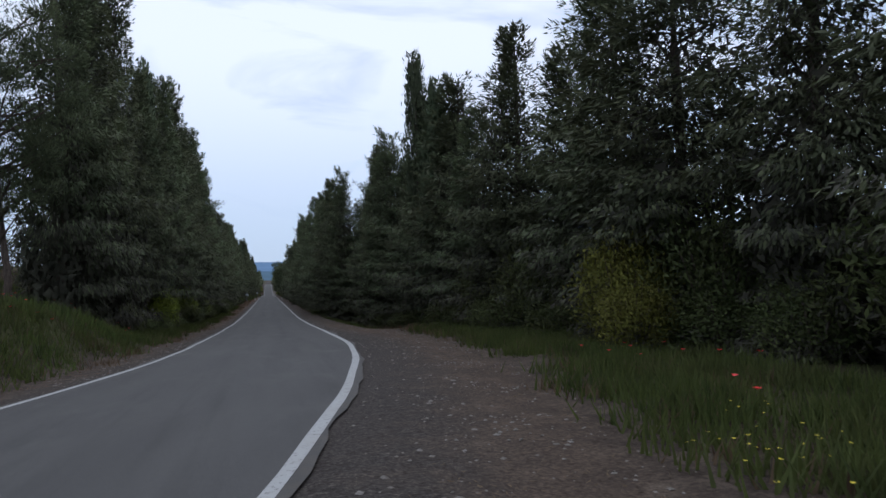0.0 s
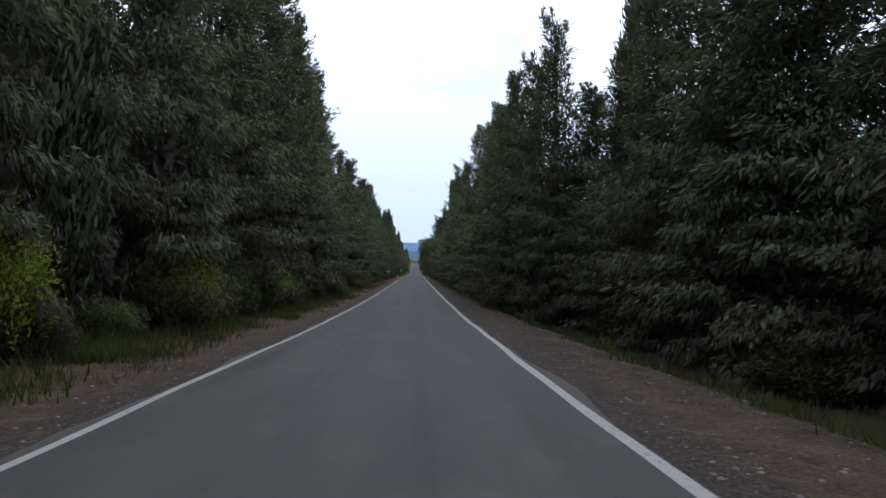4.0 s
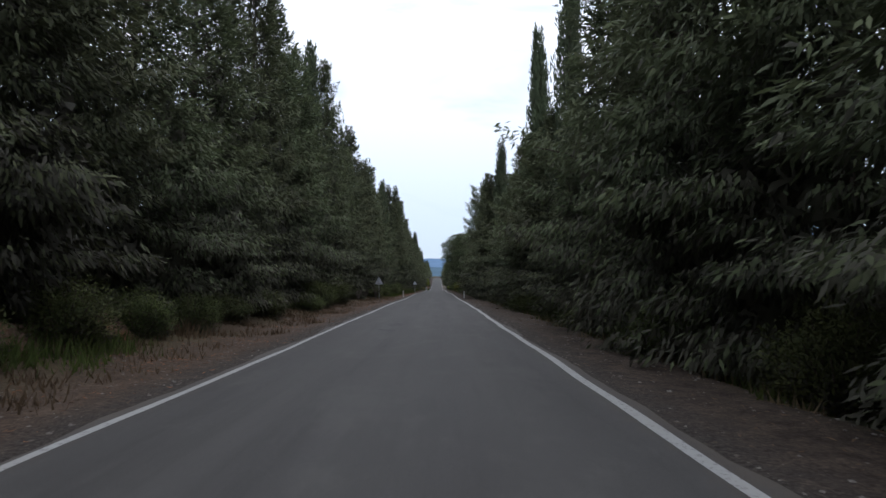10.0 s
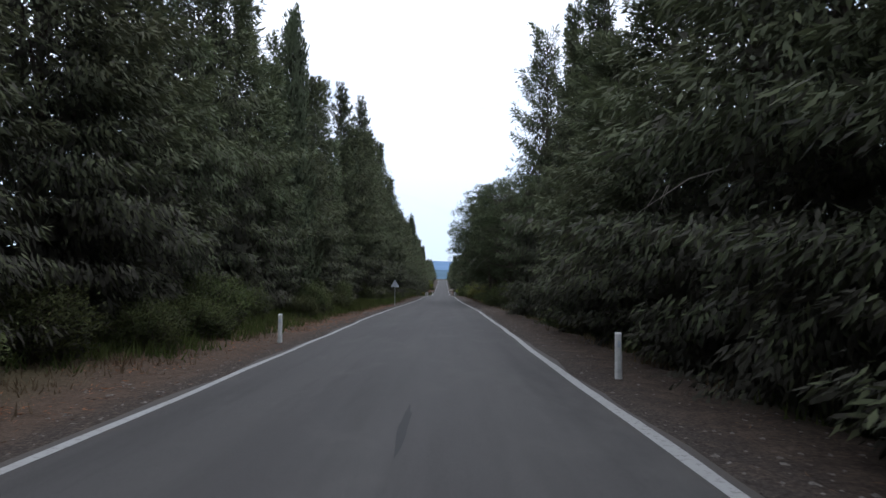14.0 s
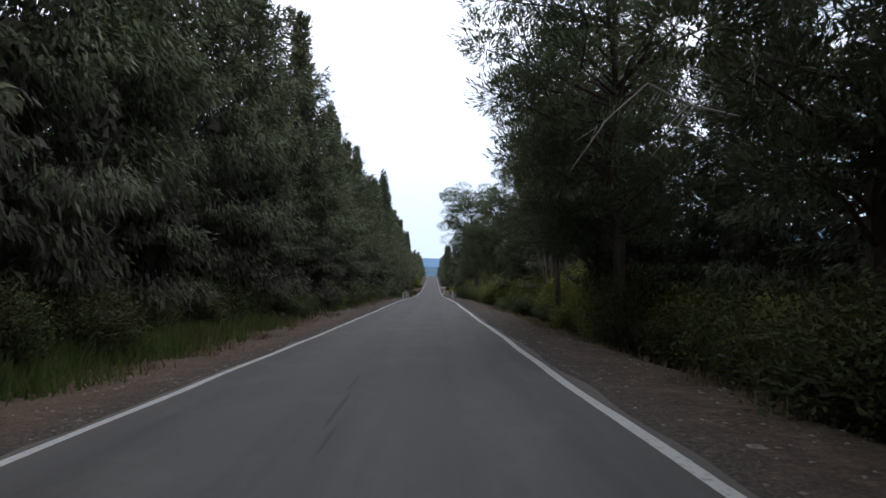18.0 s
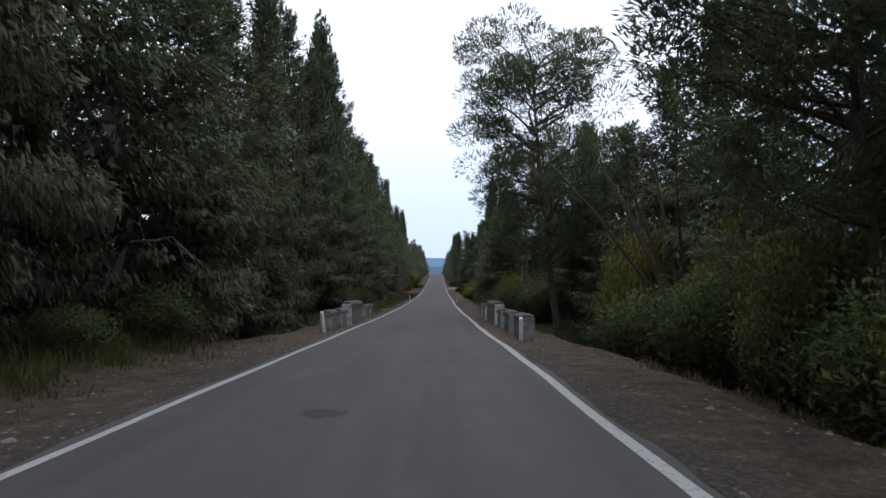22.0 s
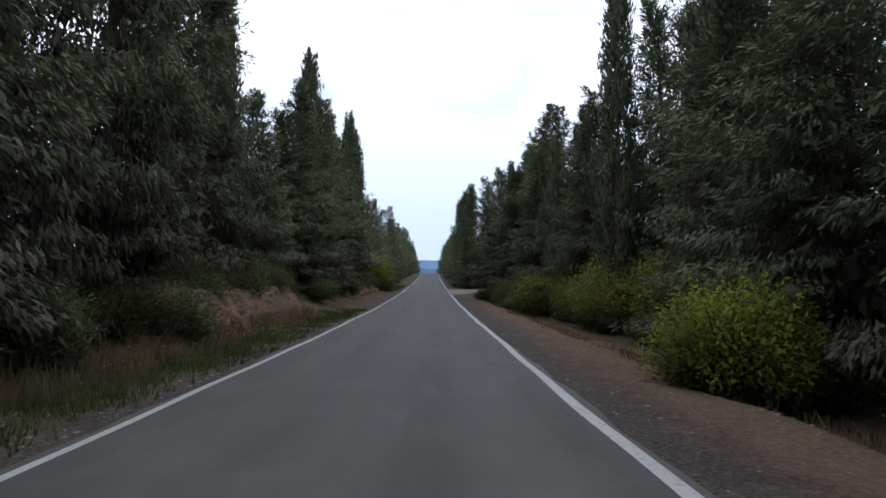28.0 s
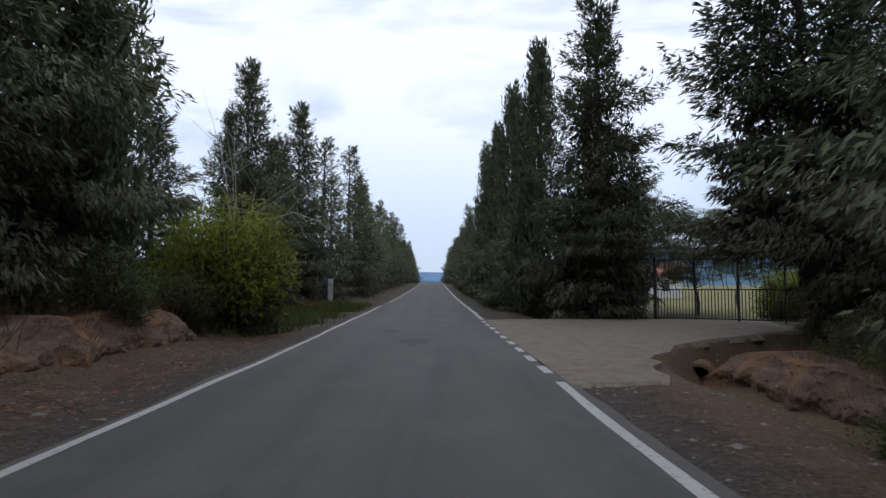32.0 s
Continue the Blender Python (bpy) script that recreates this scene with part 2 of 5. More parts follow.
def build_concrete(name, a, bcol, stain):
    m, t, b = material(name, 0.9, 0.2)
    fine = noise_node(t, 18, 7, 0.7)
    broad = noise_node(t, 2.6, 6, 0.7)
    c = ramp_node(t, fine, [(0.3, a), (0.75, bcol)])
    c = mix_node(t, range_node(t, broad, 0.46, 0.62, 0, 0.9), c, stain)
    t.links.new(c, b.inputs["Base Color"])
    bump_node(t, b, fine, 0.7, 0.012)
    return m


STONE = build_concrete("weathered_masonry", (0.080, 0.077, 0.072), (0.27, 0.26, 0.24), (0.110, 0.098, 0.085))
LICHEN = build_concrete("lichened_coping", (0.050, 0.048, 0.044), (0.190, 0.180, 0.160), (0.060, 0.055, 0.048))
PALE_FACE = build_concrete("worn_pale_render", (0.20, 0.195, 0.185), (0.46, 0.45, 0.425), (0.13, 0.122, 0.112))
LIME = build_concrete("flaking_limewash", (0.34, 0.33, 0.315), (0.70, 0.69, 0.66), (0.20, 0.19, 0.175))
SAND_CONCRETE = build_concrete("dusty_concrete", (0.120, 0.100, 0.080), (0.250, 0.210, 0.165), (0.120, 0.096, 0.074))
PEBBLE = build_concrete("pale_stones", (0.11, 0.10, 0.09), (0.30, 0.275, 0.24), (0.11, 0.09, 0.072))


def build_raw_earth():
    m, t, b = material("raw_bank_earth", 0.95, 0.1)
    beds = noise_node(t, 1.0, 6, 0.7, stretch=(3, 1.6, 8))
    fine = noise_node(t, 24, 7, 0.75)
    broad = noise_node(t, 1.1, 3, 0.5)
    c = ramp_node(t, beds, [(0.30, (0.060, 0.038, 0.028)), (0.52, (0.120, 0.080, 0.057)), (0.72, (0.190, 0.145, 0.108))])
    c = mix_node(t, range_node(t, broad, 0.50, 0.64, 0, 0.8), c, (0.200, 0.112, 0.056))
    c = mix_node(t, range_node(t, fine, 0.55, 0.75, 0, 0.6), c, (0.30, 0.26, 0.21))
    t.links.new(c, b.inputs["Base Color"])
    bump_node(t, b, fine, 0.9, 0.03)
    return m


RAW_EARTH = build_raw_earth()


def plain(name, col, rough=0.6, metal=0.0, vary=0.25):
    m, t, b = material(name, rough, 0.4)
    n = noise_node(t, 7, 5, 0.7)
    lo = tuple(v * (1 - vary) for v in col)
    t.links.new(ramp_node(t, n, [(0.35, lo), (0.65, col)]), b.inputs["Base Color"])
    b.inputs["Metallic"].default_value = metal
    bump_node(t, b, n, 0.15, 0.004)
    return m


SIGN_BACK = plain("dull_aluminium_sheet", (0.60, 0.64, 0.70), 0.5, 0.1)
STEEL = plain("galvanised_steel", (0.50, 0.52, 0.53), 0.5, 0.5)
WHITE_POST = plain("white_plastic", (0.74, 0.74, 0.71), 0.55)
BLACK = plain("plain_black", (0.03, 0.03, 0.03), 0.5)
IRON = plain("black_painted_iron", (0.022, 0.021, 0.021), 0.55)
POPPY = plain("poppy_petals", (0.62, 0.012, 0.010), 0.6)
YELLOW = plain("yellow_flowers", (0.60, 0.50, 0.02), 0.6)
WHITE_WALL = plain("white_render", (0.68, 0.67, 0.63), 0.9)
ROOF = plain("clay_roof", (0.33, 0.15, 0.09), 0.9)


# unlit hill backdrop: it glows, and the blue of the haze is its colour
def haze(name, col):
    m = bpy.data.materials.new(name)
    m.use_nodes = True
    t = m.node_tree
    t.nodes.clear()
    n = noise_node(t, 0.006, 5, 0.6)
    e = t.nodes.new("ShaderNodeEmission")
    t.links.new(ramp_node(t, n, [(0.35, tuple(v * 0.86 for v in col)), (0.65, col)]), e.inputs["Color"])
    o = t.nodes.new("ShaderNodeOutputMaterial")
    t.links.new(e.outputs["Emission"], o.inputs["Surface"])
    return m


FAR_HILL, NEAR_HILL = haze("glowing_hazy_far_hills", (0.20, 0.32, 0.50)), haze("glowing_hazy_near_hills", (0.135, 0.215, 0.29))


# ---- mesh helpers ----
def mesh_of(name, verts, faces, mat):
    me = bpy.data.meshes.new(name)
    me.from_pydata([tuple(v) for v in verts], [], [tuple(f) for f in faces])
    me.materials.append(mat)
    me.update()
    return me


def tri_mesh(name, v, mats, normals=None, inner=None):
    """A mesh of loose triangles from an (n, 3, 3) array, with soft foliage normals where given."""
    if normals is not None:
        g = np.cross(v[:, 1] - v[:, 0], v[:, 2] - v[:, 0])
        turn = (g * normals).sum(1) < 0
        v = v.copy()
        v[turn] = v[turn][:, ::-1]
    me = bpy.data.meshes.new(name)
    k = len(v)
    me.vertices.add(3 * k)
    me.vertices.foreach_set("co", np.ascontiguousarray(v, dtype=np.float32).ravel())
    me.loops.add(3 * k)
    me.loops.foreach_set("vertex_index", np.arange(3 * k, dtype=np.int32))
    me.polygons.add(k)
    me.polygons.foreach_set("loop_start", np.arange(0, 3 * k, 3, dtype=np.int32))
    for m in mats:
        me.materials.append(m)
    if inner is not None:
        me.polygons.foreach_set("material_index", inner.astype(np.int32))
    me.update(calc_edges=True)
    if normals is not None:
        q = normals / (np.linalg.norm(normals, axis=1, keepdims=True) + 1e-9)
        me.polygons.foreach_set("use_smooth", np.ones(k, dtype=bool))
        me.normals_split_custom_set(np.repeat(q, 3, axis=0).tolist())
    return me


def part(name, bm, mat, parent, label=""):
    me = bpy.data.meshes.new(name)
    bm.to_mesh(me)
    bm.free()
    me.materials.append(mat)
    ob = new(name, me)
    ob.parent = parent
    return tagged(ob, label)


def mesh_part(name, me, parent, label="", m=None):
    ob = new(name, me)
    ob.parent = parent
    if m is not None:
        ob.matrix_basis = m
    return tagged(ob, label)


def box(bm, size, at=(0, 0, 0), bevel=0.0, rot=None):
    m = Matrix.Translation(at) @ (rot or Matrix()) @ Matrix.Diagonal((*size, 1))
    vs = bmesh.ops.create_cube(bm, size=1, matrix=m)["verts"]
    if bevel:
        es = {e for v in vs for e in v.link_edges}
        bmesh.ops.bevel(bm, geom=list(es), offset=bevel, segments=2, affect="EDGES", profile=0.6)


def rod(bm, a, b, r1, r2=None, sides=8):
    a, b = Vector(a), Vector(b)
    d = b - a
    m = Matrix.Translation((a + b) / 2) @ d.to_track_quat("Z", "Y").to_matrix().to_4x4()
    bmesh.ops.create_cone(bm, cap_ends=True, segments=sides, radius1=r1, radius2=r1 if r2 is None else r2, depth=d.length, matrix=m)


def tube(points, radii, sides=5):
    """Vertices and faces of a bent, tapering limb."""
    pts = [Vector(p) for p in points]
    vs, fs = [], []
    for i, p in enumerate(pts):
        d = (pts[min(i + 1, len(pts) - 1)] - pts[max(i - 1, 0)]).normalized()
        q = d.to_track_quat("Z", "Y")
        for k in range(sides):
            a = 2 * math.pi * k / sides
            vs.append(p + q @ Vector((math.cos(a) * radii[i], math.sin(a) * radii[i], 0)))
    for i in range(len(pts) - 1):
        for k in range(sides):
            a, b = i * sides + k, i * sides + (k + 1) % sides
            fs.append((a, b, b + sides, a + sides))
    return vs, fs


def join_tubes(name, tubes, mat):
    vs, fs = [], []
    for v, f in tubes:
        k = len(vs)
        vs += v
        fs += [tuple(i + k for i in q) for q in f]
    return mesh_of(name, vs, fs, mat)


# ---- the road's line, height and width ----
R_Y = np.array([-400, -110, -70, -42, -25, -7, 10, 30, 50, 70, 90, 110, 132, 155, 180, 205, 230, 257, 280, 300, 320, 340, 365, 400, 440, 490, 540, 580, 610, 660, 760, 900, 5000.0])
R_Z = np.array([9.0, 5.0, 4.02, 3.08, 2.41, 1.56, 0.87, 0.27, -0.13, -0.51, -0.79, -1.10, -1.63, -1.95, -2.53, -3.03, -3.48, -3.94, -4.61, -5.06, -5.45, -5.79, -5.99, -5.84, -5.37, -4.34, -3.04, -2.7, -2.85, -3.8, -6.5, -9, -12.0])
W_Y = np.array([-60, -44, -34, -24, -10, 10, 30, 60, 90, 120, 150, 172, 185, 210, 240, 262, 285, 300, 330, 360, 390, 420, 450.0])
W_W = np.array([5.35, 5.40, 5.25, 5.26, 5.32, 5.48, 5.74, 5.79, 5.62, 5.55, 5.65, 5.95, 5.7, 5.38, 5.3, 4.55, 4.55, 4.55, 5.1, 5.2, 5.2, 5.4, 5.36])
FINE_Y = np.arange(-400, 1000, 1.0)
FINE_Z = np.convolve(np.pad(np.interp(FINE_Y, R_Y, R_Z), 15, mode="edge"), np.exp(-0.5 * (np.arange(-15, 16) / 6.0) ** 2) / np.exp(-0.5 * (np.arange(-15, 16) / 6.0) ** 2).sum(), mode="valid")


def road_z(y):
    return np.where(np.asarray(y) < 990, np.interp(y, FINE_Y, FINE_Z), np.interp(y, R_Y, R_Z))


def road_w(y):
    return np.interp(y, W_Y, W_W)


def road_x(y):
    """The middle of the road: straight, but for the bend in which the drive begins."""
    s = np.clip(-24.6 - np.asarray(y, dtype=float), 0, None)
    return np.where(s < 30, -0.0067 * s * s, -6.03 - 0.402 * (s - 30))


def smooth(v, a, b):
    u = np.clip((np.asarray(v, dtype=float) - a) / (b - a), 0, 1)
    return u * u * (3 - 2 * u)


def bump_at(y, a, b, soft=6.0):
    return smooth(y, a - soft, a + soft) * (1 - smooth(y, b - soft, b + soft))


def ground_z(x, y):
    """Height of the ground sheet, verge, banks and ditches."""
    x, y = np.asarray(x, dtype=float), np.asarray(y, dtype=float)
    side = x - road_x(y)
    d = np.abs(side) - road_w(y) / 2
    z = road_z(y) - 0.03 * np.clip(d, 0, 3)
    left, right = side < 0, side >= 0
    bank = 0.25 + 1.45 * bump_at(y, -70, -22) + 0.55 * bump_at(y, 348, 402) + 0.25 * bump_at(y, 20, 75)
    z = z + np.where(left, bank * smooth(d, 1.5, 4.2), 0)
    z = z + np.where(left, 0.30 * bump_at(y, 345, 360, 2.0) * (smooth(d + 0.25 * np.sin(1.9 * y) * np.sin(0.7 * y), 2.6, 3.1) - smooth(d, 5.0, 8)), 0)
    z = z + np.where(left, (6.3 - z) * smooth(d, 4.5, 16) * bump_at(y, -90, 40, 20), 0)
    lay = bump_at(y, -80, -14, 5)
    drop = 0.55 * (1 - lay) + 0.25 * bump_at(y, 384, 402, 3)
    z = z - np.where(right, drop * smooth(d, 1.9, 4.4), 0)
    z = z + np.where(right, 0.62 * bump_at(y, 388.5, 398.0, 1.6) * smooth(d, 3.5, 4.9), 0)
    gully = bump_at(y, 262, 280, 4)
    z = z - 1.3 * gully * smooth(d, 1.7, 4.5)
    rim = np.interp(y, [391, 392.5, 397, 400.8, 403, 405, 409, 412], [2.6, 3.9, 5.0, 7.6, 10.2, 14, 16, 16])
    apron = smooth(y, 391.9, 392.6) * (1 - smooth(y, 411.5, 413)) * (1 - smooth(x - rim, 0.0, 0.45))
    z = np.where(right, z * (1 - apron) + (road_z(y) - 0.02) * apron, z)
    z = z + 0.05 * np.sin(1.7 * x + 0.9 * np.sin(0.8 * y)) * np.cos(1.3 * y + x) * smooth(d, 0.5, 2.0)
    z = np.where(d < 0.45, road_z(y) - 0.035 + 0.02 * smooth(d, 0.15, 0.45), z)
    return z


# ---- ground sheet, road and its lines ----
def build_ground_sheet():
    near = np.concatenate([-np.geomspace(4600, 40, 14), np.arange(-34, -12, 3.0), np.arange(-12, -2.2, 0.35)])
    xs = np.concatenate([near, np.arange(-1.6, 1.7, 0.8), -near[::-1]])
    ys = np.concatenate([-np.geomspace(4600, 130, 8), np.arange(-110, -70, 5.0), np.arange(-70, 388, 0.9), np.arange(388, 414, 0.4), np.arange(414, 440, 0.9), np.arange(440, 640, 4.0), np.arange(640, 1000, 20), np.geomspace(1050, 4700, 12)])
    X, Y = np.meshgrid(xs, ys)
    X = X + road_x(np.clip(Y, -130, 0)) * (np.abs(X) < 36)
    Z = ground_z(X, Y)
    v = np.stack([X, Y, Z], -1).reshape(-1, 3)
    nx, ny = len(xs), len(ys)
    i = np.arange(nx - 1)[None, :] + nx * np.arange(ny - 1)[:, None]
    f = np.stack([i, i + 1, i + 1 + nx, i + nx], -1).reshape(-1, 4)
    me = mesh_of("ground", v, f, EARTH)
    d = np.abs(X - road_x(Y)) - road_w(Y) / 2
    lay = bump_at(Y, -80, -17, 4) * (X > road_x(Y))
    me.attributes.new("off_road", "FLOAT", "POINT").data.foreach_set("value", (d * (1 - 0.62 * lay * (1 - smooth(d, 3, 6)))).ravel().astype(np.float32))
    right = X > road_x(Y)
    red = 0.42 * bump_at(Y, 258, 288, 4) * (1 - smooth(d, 1.2, 1.9)) + 0.55 * bump_at(Y, 296, 312, 5) * right * bump_at(d, 1.4, 2.6, 0.6)
    red = red + (~right) * smooth(d, 1.2, 2.2) * (1 - smooth(d, 4.0, 5.0)) * (0.35 * bump_at(Y, 344, 362, 3) * smooth(d, 2.2, 2.8) + 0.3 * bump_at(Y, 382, 402, 4)) + 0.10 * bump_at(Y, 100, 215, 12) + 0.30 * (~right) * bump_at(Y, -8, 220, 12) * smooth(d, 0.5, 1.0) + 0.6 * right * bump_at(Y, 384, 404, 3) * smooth(d, 0.9, 1.6) + 0.24 * lay * bump_at(d, 1.7, 3.0, 0.6) + 0.85 * right * bump_at(Y, 328, 374, 5) * bump_at(d, 1.3, 5.0, 0.6) + 0.25 * right * bump_at(Y, -22, -6, 5) * bump_at(d, 0.9, 2.4, 0.6)
    me.attributes.new("red_earth", "FLOAT", "POINT").data.foreach_set("value", np.clip(red, 0, 1).ravel().astype(np.float32))
    me.polygons.foreach_set("use_smooth", np.ones(len(f), dtype=bool))
    tagged(new("ground", me), "brown earth and gravel verge with leaf litter and turf", "ground", kind="structure")


def ribbon(name, ys, inner, outer, lift, mat):
    """A strip along the road between two offsets from its middle."""
    cx, z = road_x(ys), road_z(ys) + lift
    cols = np.linspace(0, 1, 9 if mat is ASPHALT else 2)
    v, ac = [], []
    for u in cols:
        o = inner + (outer - inner) * u
        crown = 0.0
        v.append(np.stack([cx + o, ys, z + crown], -1))
        ac.append(o + 0 * ys)
    k, n = len(cols), len(ys)
    vv = np.stack(v, 1).reshape(-1, 3)
    i = np.arange(k - 1)[None, :] + k * np.arange(n - 1)[:, None]
    f = np.stack([i, i + 1, i + 1 + k, i + k], -1).reshape(-1, 4)
    me = mesh_of(name, vv, f, mat)
    me.attributes.new("across", "FLOAT", "POINT").data.foreach_set("value", np.stack(ac, 1).ravel().astype(np.float32))
    return me


def ragged(ys, seed, amount):
    r = np.random.RandomState(seed)
    k = r.normal(0, 1, len(ys))
    return amount * np.convolve(k, np.ones(4) / 2, mode="same")[: len(ys)]


def build_road():
    ys = np.concatenate([np.arange(-110, 450, 0.6), np.arange(450, 760, 5.0)])
    half = road_w(ys) / 2
    wide = np.where(ys < 440, 1.0, 0.5)
    me = ribbon("road", ys, -half - 0.15 - ragged(ys, 3, 0.05) * wide, half + 0.16 + ragged(ys, 4, 0.05) * wide, 0.0, ASPHALT)
    tagged(new("road", me), "narrow grey asphalt road with worn tyre tracks", "road", kind="structure")

    def line(side, a, b, width=0.13):
        y = np.arange(a, b + 0.01, 0.6 if a < 430 else 3.0) if b - a > 2 else np.linspace(a, b, 3)
        h = road_w(y) / 2 * side + 0.018 * np.sin(y * 0.35) + 0.012 * np.sin(y * 1.1 + side)
        # the painter strayed from the edge in places
        h = h + (0.08 * bump_at(y, 30, 112, 8) + 0.06 * bump_at(y, -24, -6, 4) if side < 0 else -0.07 * bump_at(y, 186, 200, 5))
        me = ribbon("edge_line", y, h - width / 2 + ragged(y, int(a) % 97 + 5, 0.006), h + width / 2 + ragged(y, int(a) % 89 + 7, 0.006), 0.004, LINE_PAINT)
        tagged(new("edge_line", me), "worn white painted road edge line", "road marking", "edge lines", "structure")

    line(-1, -110, 426, 0.12)
    line(-1, 434, 700, 0.12)
    line(1, -110, 166.2, 0.15)
    for k in range(4):
        line(1, 167.4 + k * 1.87, 167.4 + k * 1.87 + 1.1, 0.15)
    line(1, 175, 394, 0.15)
    for k in range(9):
        line(1, 395.0 + k * 1.75, 395.0 + k * 1.75 + 0.95, 0.15)
    line(1, 411, 700, 0.15)


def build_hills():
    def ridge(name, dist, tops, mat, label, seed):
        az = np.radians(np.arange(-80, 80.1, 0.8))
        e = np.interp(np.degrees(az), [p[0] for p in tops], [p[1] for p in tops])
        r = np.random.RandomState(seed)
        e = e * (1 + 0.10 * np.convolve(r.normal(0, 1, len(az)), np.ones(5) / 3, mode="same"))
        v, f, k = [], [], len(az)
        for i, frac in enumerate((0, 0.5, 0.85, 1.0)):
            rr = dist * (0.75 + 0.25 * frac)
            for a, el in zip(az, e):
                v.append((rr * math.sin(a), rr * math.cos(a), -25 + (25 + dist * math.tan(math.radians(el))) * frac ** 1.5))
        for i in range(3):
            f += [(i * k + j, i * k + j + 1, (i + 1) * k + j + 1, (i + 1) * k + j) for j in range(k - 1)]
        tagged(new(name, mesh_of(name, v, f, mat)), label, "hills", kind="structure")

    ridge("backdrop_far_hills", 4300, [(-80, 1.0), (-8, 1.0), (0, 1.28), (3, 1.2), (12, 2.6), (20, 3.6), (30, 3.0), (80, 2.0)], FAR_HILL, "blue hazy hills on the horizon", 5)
    ridge("backdrop_near_hills", 3000, [(-80, 0.5), (0, 0.52), (4, 0.7), (14, 1.6), (25, 1.9), (80, 1.2)], NEAR_HILL, "wooded lower hills with blue-green haze put into a glowing colour", 8)


build_ground_sheet()
build_road()
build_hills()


# ---- foliage and trees ----
def sprig(wide=0.34, fold=0.10, belly=0.42):
    """One flat spray along +x, of unit length: a kite folded along its twig, (2, 3, 3) triangles."""
    base, tip = (0, 0, 0), (1, 0, -0.10)
    left, right = (belly, wide / 2, -fold), (belly * 1.1, -wide / 2, -fold)
    return np.array([(base, left, tip), (base, tip, right)], dtype=float)


def scatter_fronds(rng, base, direction, length, template, soft, twist=0.8):
    """Copies of a spray at the given bases, along the given directions, and the soft normal of each triangle."""
    d = direction / np.linalg.norm(direction, axis=1, keepdims=True)
    up = np.tile(np.array([[0, 0, 1.0]]), (len(d), 1)) + rng.normal(0, twist, (len(d), 3)) * 0.6
    side = np.cross(up, d)
    side /= np.linalg.norm(side, axis=1, keepdims=True) + 1e-9
    nrm = np.cross(d, side)
    M = np.stack([d, side, nrm], 1) * length[:, None, None]
    t = template.reshape(-1, 3)
    v = np.einsum("ka,nab->nkb", t, M) + base[:, None, :]
    q = soft / (np.linalg.norm(soft, axis=1, keepdims=True) + 1e-9)
    return v.reshape(-1, 3, 3), np.repeat(q, len(template), axis=0)


def crown_radius(kind, u, point=0.60):
    """The crown's outline over its height u, 0 to 1; a larger point gives a sharper cone."""
    if kind == "spire":
        return 0.95 * np.clip(u / 0.06, 0.4, 1) * (1 - u ** 1.7) ** 0.9 + 0.02
    return np.clip(0.44 + u * 3.0, 0, 1) * (1 - u) ** point * (1 - 0.32 * smooth(u, 0.50, 0.95)) + 0.015


def core_mass(rng, kind, count, reach, size, low=0.02, point=0.6, H=10.0):
    """The dense dark inner twigs that close the crown about the axis."""
    u = low + (0.95 - low) * rng.uniform(0, 1, count) ** 1.5
    a = rng.uniform(0, 2 * math.pi, count)
    rad = crown_radius(kind, u, point) * reach * np.sqrt(rng.uniform(0.01, 1, count))
    c = np.stack([np.cos(a) * rad, np.sin(a) * rad, u * H], -1)
    w = np.clip(1.1 - 0.75 * u, 0.3, 1.1)[:, None, None]
    v = c[:, None, :] + rng.normal(0, size, (count, 3, 3)) * np.array([1, 1, 1.2]) * w
    return v, np.stack([np.cos(a), np.sin(a), 0.1 + 0 * a], -1)


